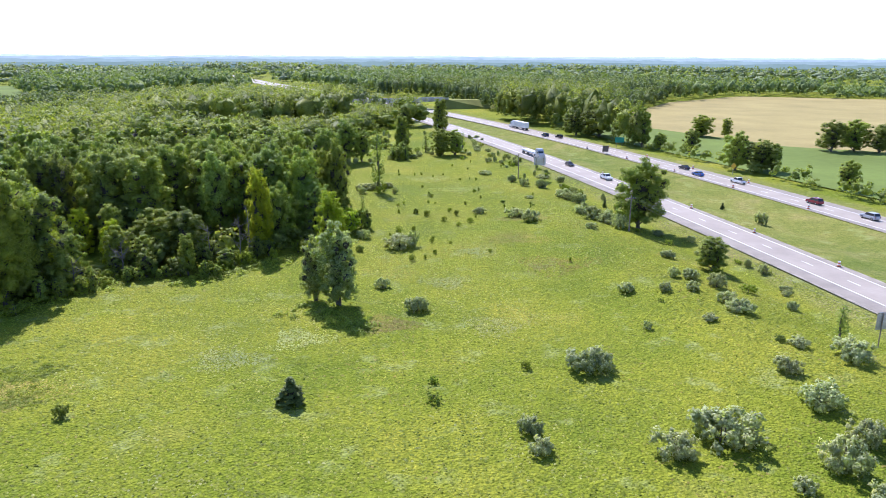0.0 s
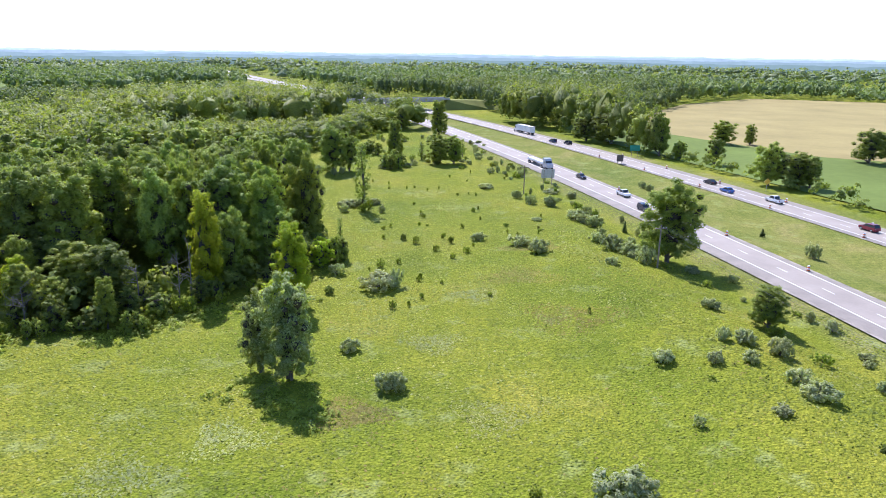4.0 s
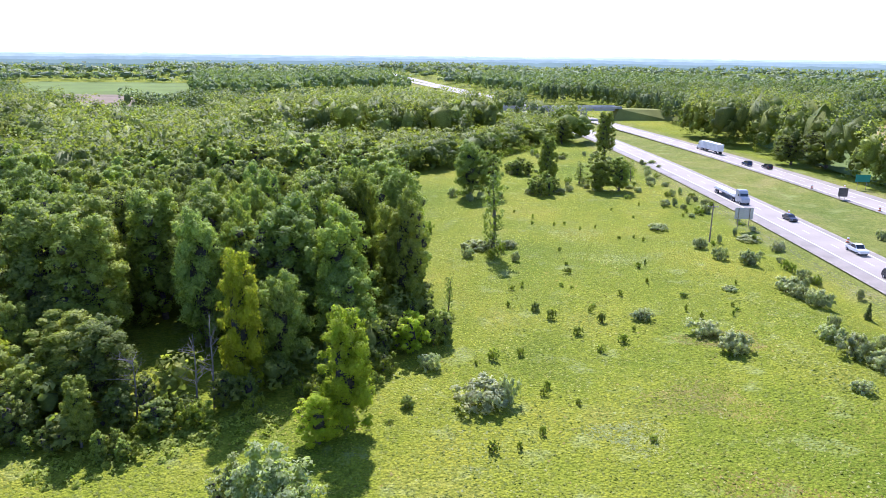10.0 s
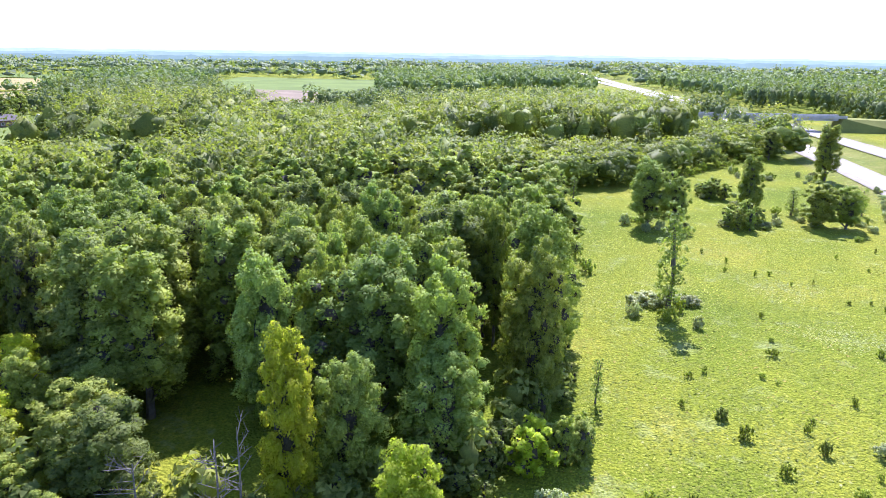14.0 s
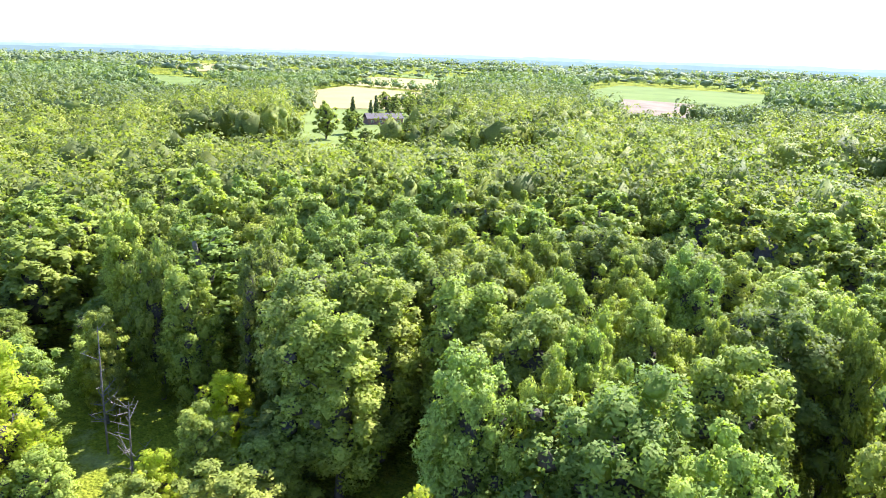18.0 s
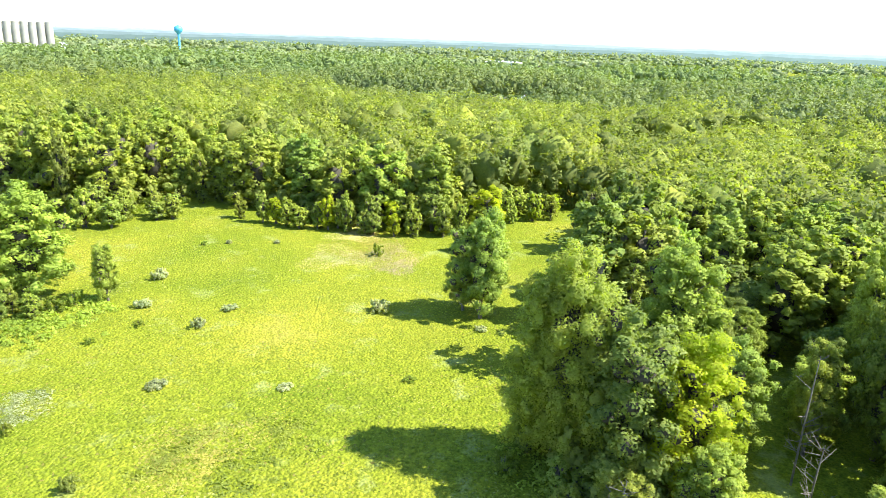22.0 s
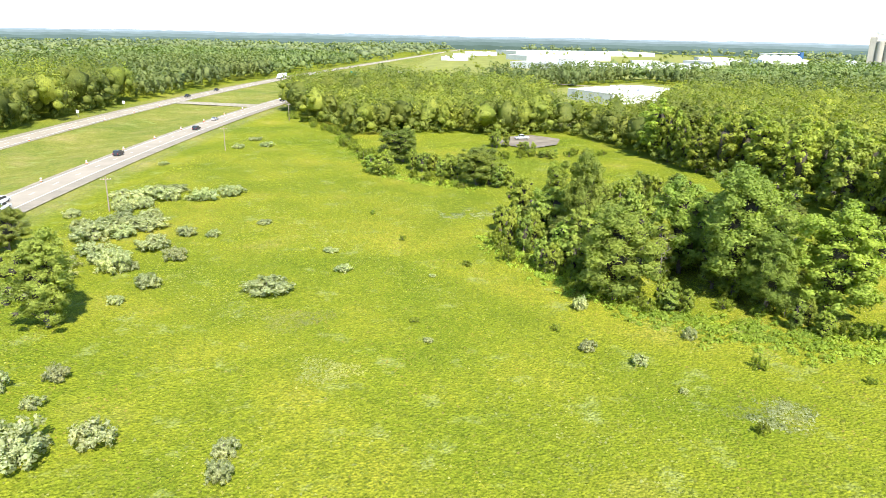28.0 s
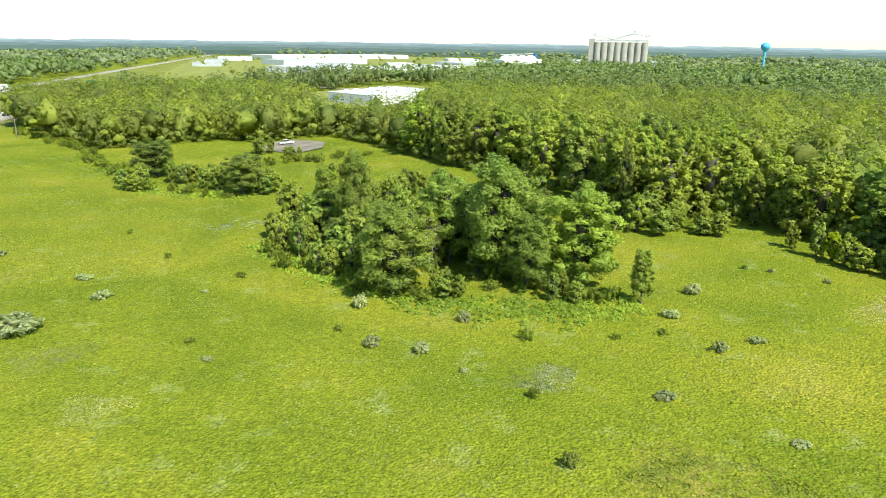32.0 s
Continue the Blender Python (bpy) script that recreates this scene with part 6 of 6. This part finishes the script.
def house(x, y, rz, w, d, h, wall, roof, label, porch=False, z=0.35):
    t = thing("house", pose(x, y, z, 0, 0, rz), label, "house")
    part("wall", box(bmesh.new(), -w / 2, w / 2, -d / 2, d / 2, -0.4, h), wall, t)
    bm = prism([(-d / 2 - 0.5, h - 0.1), (0, h + d * 0.26), (d / 2 + 0.5, h - 0.1), (d / 2 + 0.5, h + 0.08), (0, h + d * 0.26 + 0.22), (-d / 2 - 0.5, h + 0.08)], -w / 2 - 0.5, w / 2 + 0.5)
    bmesh.ops.rotate(bm, cent=(0, 0, 0), matrix=Matrix.Rotation(radians(90), 3, "Z"), verts=bm.verts)
    rf = part("roof", bm, roof, t)
    part("chimney", box(bmesh.new(), w * 0.2, w * 0.2 + 0.7, -0.35, 0.35, h + d * 0.15, h + d * 0.26 + 1.0), BRICK, rf)
    part("gable", prism([(-w / 2 + 0.02, h), (w / 2 - 0.02, h), (w / 2 - 0.02, h + 0.02), (-w / 2 + 0.02, h + 0.02)], -d / 2, d / 2), wall, t)
    for s in (-1, 1):
        for k in range(4):
            xx = -w / 2 + w * (k + 0.5) / 4
            fr = part("window", box(bmesh.new(), xx - 0.65, xx + 0.65, s * d / 2 - 0.05, s * d / 2 + 0.05, 0.9, 2.1), WHITE, t)
            part("pane", box(bmesh.new(), xx - 0.55, xx + 0.55, s * d / 2 - 0.06, s * d / 2 + 0.06, 1.0, 2.0), GLASS, fr)
    if porch:
        part("porch_roof", box(bmesh.new(), -w / 2, w / 2, d / 2, d / 2 + 2.6, 2.4, 2.55), WHITE, t)
        for k in range(5):
            bm = bmesh.new()
            tube(bm, (-w / 2 + 0.2 + (w - 0.4) * k / 4, d / 2 + 2.4, -0.3), (-w / 2 + 0.2 + (w - 0.4) * k / 4, d / 2 + 2.4, 2.4), 0.08, 0.08, 8)
            part("porch_post", bm, WHITE, t)


house(-347, 285, 80, 19, 9, 3.0, BRICK, ROOFDARK, "brown brick farmhouse with a dark roof and porch", True)
house(-326, 304, 75, 17, 11, 3.2, GREY, GREY, "long farm shed with a pale grey metal roof")
for i, (x, y, w) in enumerate([(-402, -62, 12), (-415, -50, 10), (-900, -245, 14), (-1080, -340, 16), (-1120, -375, 16), (-760, -150, 12), (-740, -165, 12), (-640, 60, 14), (-560, 120, 12), (-690, 330, 14), (-600, 500, 14), (-700, -170, 13), (-880, 20, 14), (-960, 110, 16)]):
    house(x, y, 30 * i, w, 9, 3.4, WHITE if i % 3 else BRICK, GREY if i % 2 else ROOFDARK, "small far house with a pale wall", z=0.3)


def water_tower(x, y):
    t = thing("water_tower", pose(x, y, -0.3), "bright blue water tower on one tall stem", "water tower")
    prof = [(5.2, 0), (4.6, 2.0), (2.6, 5.0), (1.7, 9.0), (1.5, 27.0), (1.9, 30.0), (4.6, 33.2), (6.1, 35.6), (6.3, 37.4), (5.6, 39.6), (3.6, 41.4), (1.2, 42.1), (0.0, 42.2)]
    for nm, lo, hi in (("stem", 0, 6), ("tank", 5, 13)):
        bm = bmesh.new()
        rings = []
        for r, z in prof[lo:hi]:
            rings.append([bm.verts.new((r * math.cos(a * math.pi / 12), r * math.sin(a * math.pi / 12), z)) for a in range(24)])
        for p, q in zip(rings, rings[1:]):
            for k in range(24):
                bm.faces.new((p[k], p[(k + 1) % 24], q[(k + 1) % 24], q[k]))
        bmesh.ops.remove_doubles(bm, verts=bm.verts, dist=0.001)
        for f in bm.faces:
            f.smooth = True
        part(nm, bm, BLUE, t)
    bm = bmesh.new()
    for k in range(12):
        tube(bm, (1.0, 0, 42.0), (1.0, 0, 43.0), 0.05, 0.05, 5)
        bmesh.ops.rotate(bm, cent=(0, 0, 0), matrix=Matrix.Rotation(radians(30), 3, "Z"), verts=bm.verts)
    part("railing", bm, BLUE, t)


water_tower(-722, -718)


def grain_elevator(x, y, rz):
    t = thing("grain_elevator", pose(x, y, -0.3, 0, 0, rz), "row of tall pale concrete grain silos with headhouse", "grain silo")
    for row in (-5.0, 5.0):
        for k in range(8):
            xx = -36 + k * 9.6
            bm = bmesh.new()
            tube(bm, (xx, row, 0), (xx, row, 40), 4.6, 4.6, 20)
            s = part("silo", bm, SILO, t)
            bm = bmesh.new()
            tube(bm, (xx, row, 40), (xx, row, 41), 4.5, 2.0, 16)
            part("silo_cap", bm, SILO, s)
    part("headhouse", box(bmesh.new(), 36, 44, -6, 6, 0, 45, 0.2), SILO, t)
    part("gallery", box(bmesh.new(), -40, 42, -1.8, 1.8, 41.5, 44.0, 0.1), GREY, t)
    for xx, hh in ((-41, 50), (-20, 56), (37, 52)):
        bm = bmesh.new()
        for sx in (-1, 1):
            for sy in (-1, 1):
                tube(bm, (xx + sx, sy, 38), (xx + sx * 0.7, sy * 0.7, hh), 0.25, 0.2, 5)
        part("leg_tower", bm, GREY, t)
        part("leg_head", box(bmesh.new(), xx - 1.6, xx + 1.6, -1.5, 1.5, hh - 2, hh + 0.5, 0.1), GREY, t)
    for x0, z0, x1, z1 in ((-20, 52, 10, 44), (10, 44, 37, 50), (-20, 53, 5, 46), (-41, 48, -20, 52)):
        bm = bmesh.new()
        tube(bm, (x0, 1.5, z0), (x1, 1.5, z1), 0.6, 0.6, 6)
        part("spout", bm, GREY, t)
    for xx in (-52, -47, 58, 64):
        bm = bmesh.new()
        tube(bm, (xx, 4, 0), (xx, 4, 13), 4.2, 4.2, 18)
        s = part("steel_bin", bm, WHITE, t)
        bm = bmesh.new()
        tube(bm, (xx, 4, 13), (xx, 4, 15.5), 4.4, 0.4, 18)
        part("bin_roof", bm, GREY, s)


grain_elevator(-561, -831, math.degrees(math.atan2(-0.498, 0.867)))


def dome_plant(x, y):
    t = thing("storage_domes", pose(x, y, -0.3, 0, 0, 20), "white storage domes and a blue hopper far away", "factory")
    for k in range(4):
        bm = bmesh.new()
        bmesh.ops.create_uvsphere(bm, u_segments=20, v_segments=10, radius=11, matrix=Matrix.Translation((-26 + 17 * k, 0, 10)) @ Matrix.Diagonal((1, 1, 0.85, 1)))
        part("dome", bm, WHITE, t)
    part("plinth", box(bmesh.new(), -40, 40, -12, 12, 0, 13, 0.2), WHITE, t)
    part("hopper", box(bmesh.new(), -39, -33, -3, 3, 0, 23, 0.2), DEEPBLUE, t)
    part("conveyor", prism([(-33, 21), (-33, 22), (36, 20.5), (36, 19.5)], -0.8, 0.8), GREY, t)


dome_plant(-440, -925)
# tanks and small white sheds of the estate
for i, (x, y, w, d, h) in enumerate([(20, -960, 40, 18, 6), (-20, -1240, 60, 24, 7), (-160, -960, 50, 20, 6), (-260, -960, 40, 20, 6), (10, -1120, 36, 18, 6), (-430, -1180, 60, 26, 7)]):
    hall("estate_shed", [(x - w / 2, y - d / 2), (x + w / 2, y - d / 2), (x + w / 2, y + d / 2), (x - w / 2, y + d / 2)], h, PALEWALL if i % 2 else GREY, PALEROOF, "pale shed of the industrial estate", 3, 0, 20 + i)

# trees between the halls of the estate and round the farm
ex, ey = scatter(-620, 55, -1480, -500, 46)
k = inside(INDUSTRY, ex, ey) & (TR.uniform(size=len(ex)) < 0.3)
for p in ((-54, -775), (-190, -770), (-125, -720), (-270, -870)):
    k &= np.hypot(ex - p[0], ey - p[1]) > 40
joined_trees("estate_trees", ex[k], ey[k], TR.uniform(6, 12, k.sum()), TR.uniform(8, 15, k.sum()), 40, 1.3, 1, LEAF_DARK, "scattered trees on an industrial estate", RNG)
FARM_CONIFERS = [(-366, 276, 13, 7), (-356, 282, 12, 6), (-362, 288, 14, 7), (-352, 290, 11, 6)]
FARM_TREES = [(-391, 314, 12, 12), (-404, 332, 13, 12), (-295, 291, 20, 16), (-240, 243, 14, 11), (-204, 206, 11, 13), (-288, 298, 18, 14), (-296, 233, 17, 13), (-343, 324, 13, 12), (-372, 304, 10, 10),
              (-380, 318, 11, 11), (-318, 322, 15, 13), (-262, 236, 9, 9), (-272, 262, 8, 8), (-420, 322, 12, 12), (-330, 262, 9, 9), (-310, 250, 12, 10), (-246, 222, 10, 10)]
for x, y, h, w in FARM_CONIFERS:
    firs[0].put(x, y, h, w, TR, label="dark green spruce beside the farmhouse", group="farm trees")
for i, (x, y, h, w) in enumerate(FARM_TREES):
    (broad[0], broad[3], darkt[0])[i % 3].put(x, y, h, w, TR, label="broad green garden tree on the farm lawn", group="farm trees")


# ================= the distance =================
def distance_ring(radius, height, seed, color, label):
    """A far treeline, glowing with painted haze; it closes the view at the horizon."""
    rng = np.random.default_rng(seed)
    a = np.linspace(0, 2 * math.pi, 721)[:-1]
    top = height * (0.75 + 0.05 * np.sin(a * 23 + seed) + 0.05 * np.sin(a * 61 + 2 * seed) + rng.normal(0, 0.05, len(a)))
    n = len(a)
    v = np.zeros((2 * n, 3))
    v[:n] = np.stack([radius * np.cos(a), radius * np.sin(a), np.full(n, -1.0)], 1)
    v[n:] = np.stack([radius * np.cos(a), radius * np.sin(a), top], 1)
    i = np.arange(n)
    q = np.stack([i, (i + 1) % n, n + (i + 1) % n, n + i], 1)
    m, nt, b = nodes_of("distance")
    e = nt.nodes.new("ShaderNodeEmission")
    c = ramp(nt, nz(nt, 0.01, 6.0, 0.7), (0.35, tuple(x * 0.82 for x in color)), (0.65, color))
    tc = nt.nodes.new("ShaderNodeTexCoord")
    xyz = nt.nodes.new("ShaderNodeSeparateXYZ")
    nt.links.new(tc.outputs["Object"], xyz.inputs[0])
    # glow rises towards the sun's side, painting the haze brighter there
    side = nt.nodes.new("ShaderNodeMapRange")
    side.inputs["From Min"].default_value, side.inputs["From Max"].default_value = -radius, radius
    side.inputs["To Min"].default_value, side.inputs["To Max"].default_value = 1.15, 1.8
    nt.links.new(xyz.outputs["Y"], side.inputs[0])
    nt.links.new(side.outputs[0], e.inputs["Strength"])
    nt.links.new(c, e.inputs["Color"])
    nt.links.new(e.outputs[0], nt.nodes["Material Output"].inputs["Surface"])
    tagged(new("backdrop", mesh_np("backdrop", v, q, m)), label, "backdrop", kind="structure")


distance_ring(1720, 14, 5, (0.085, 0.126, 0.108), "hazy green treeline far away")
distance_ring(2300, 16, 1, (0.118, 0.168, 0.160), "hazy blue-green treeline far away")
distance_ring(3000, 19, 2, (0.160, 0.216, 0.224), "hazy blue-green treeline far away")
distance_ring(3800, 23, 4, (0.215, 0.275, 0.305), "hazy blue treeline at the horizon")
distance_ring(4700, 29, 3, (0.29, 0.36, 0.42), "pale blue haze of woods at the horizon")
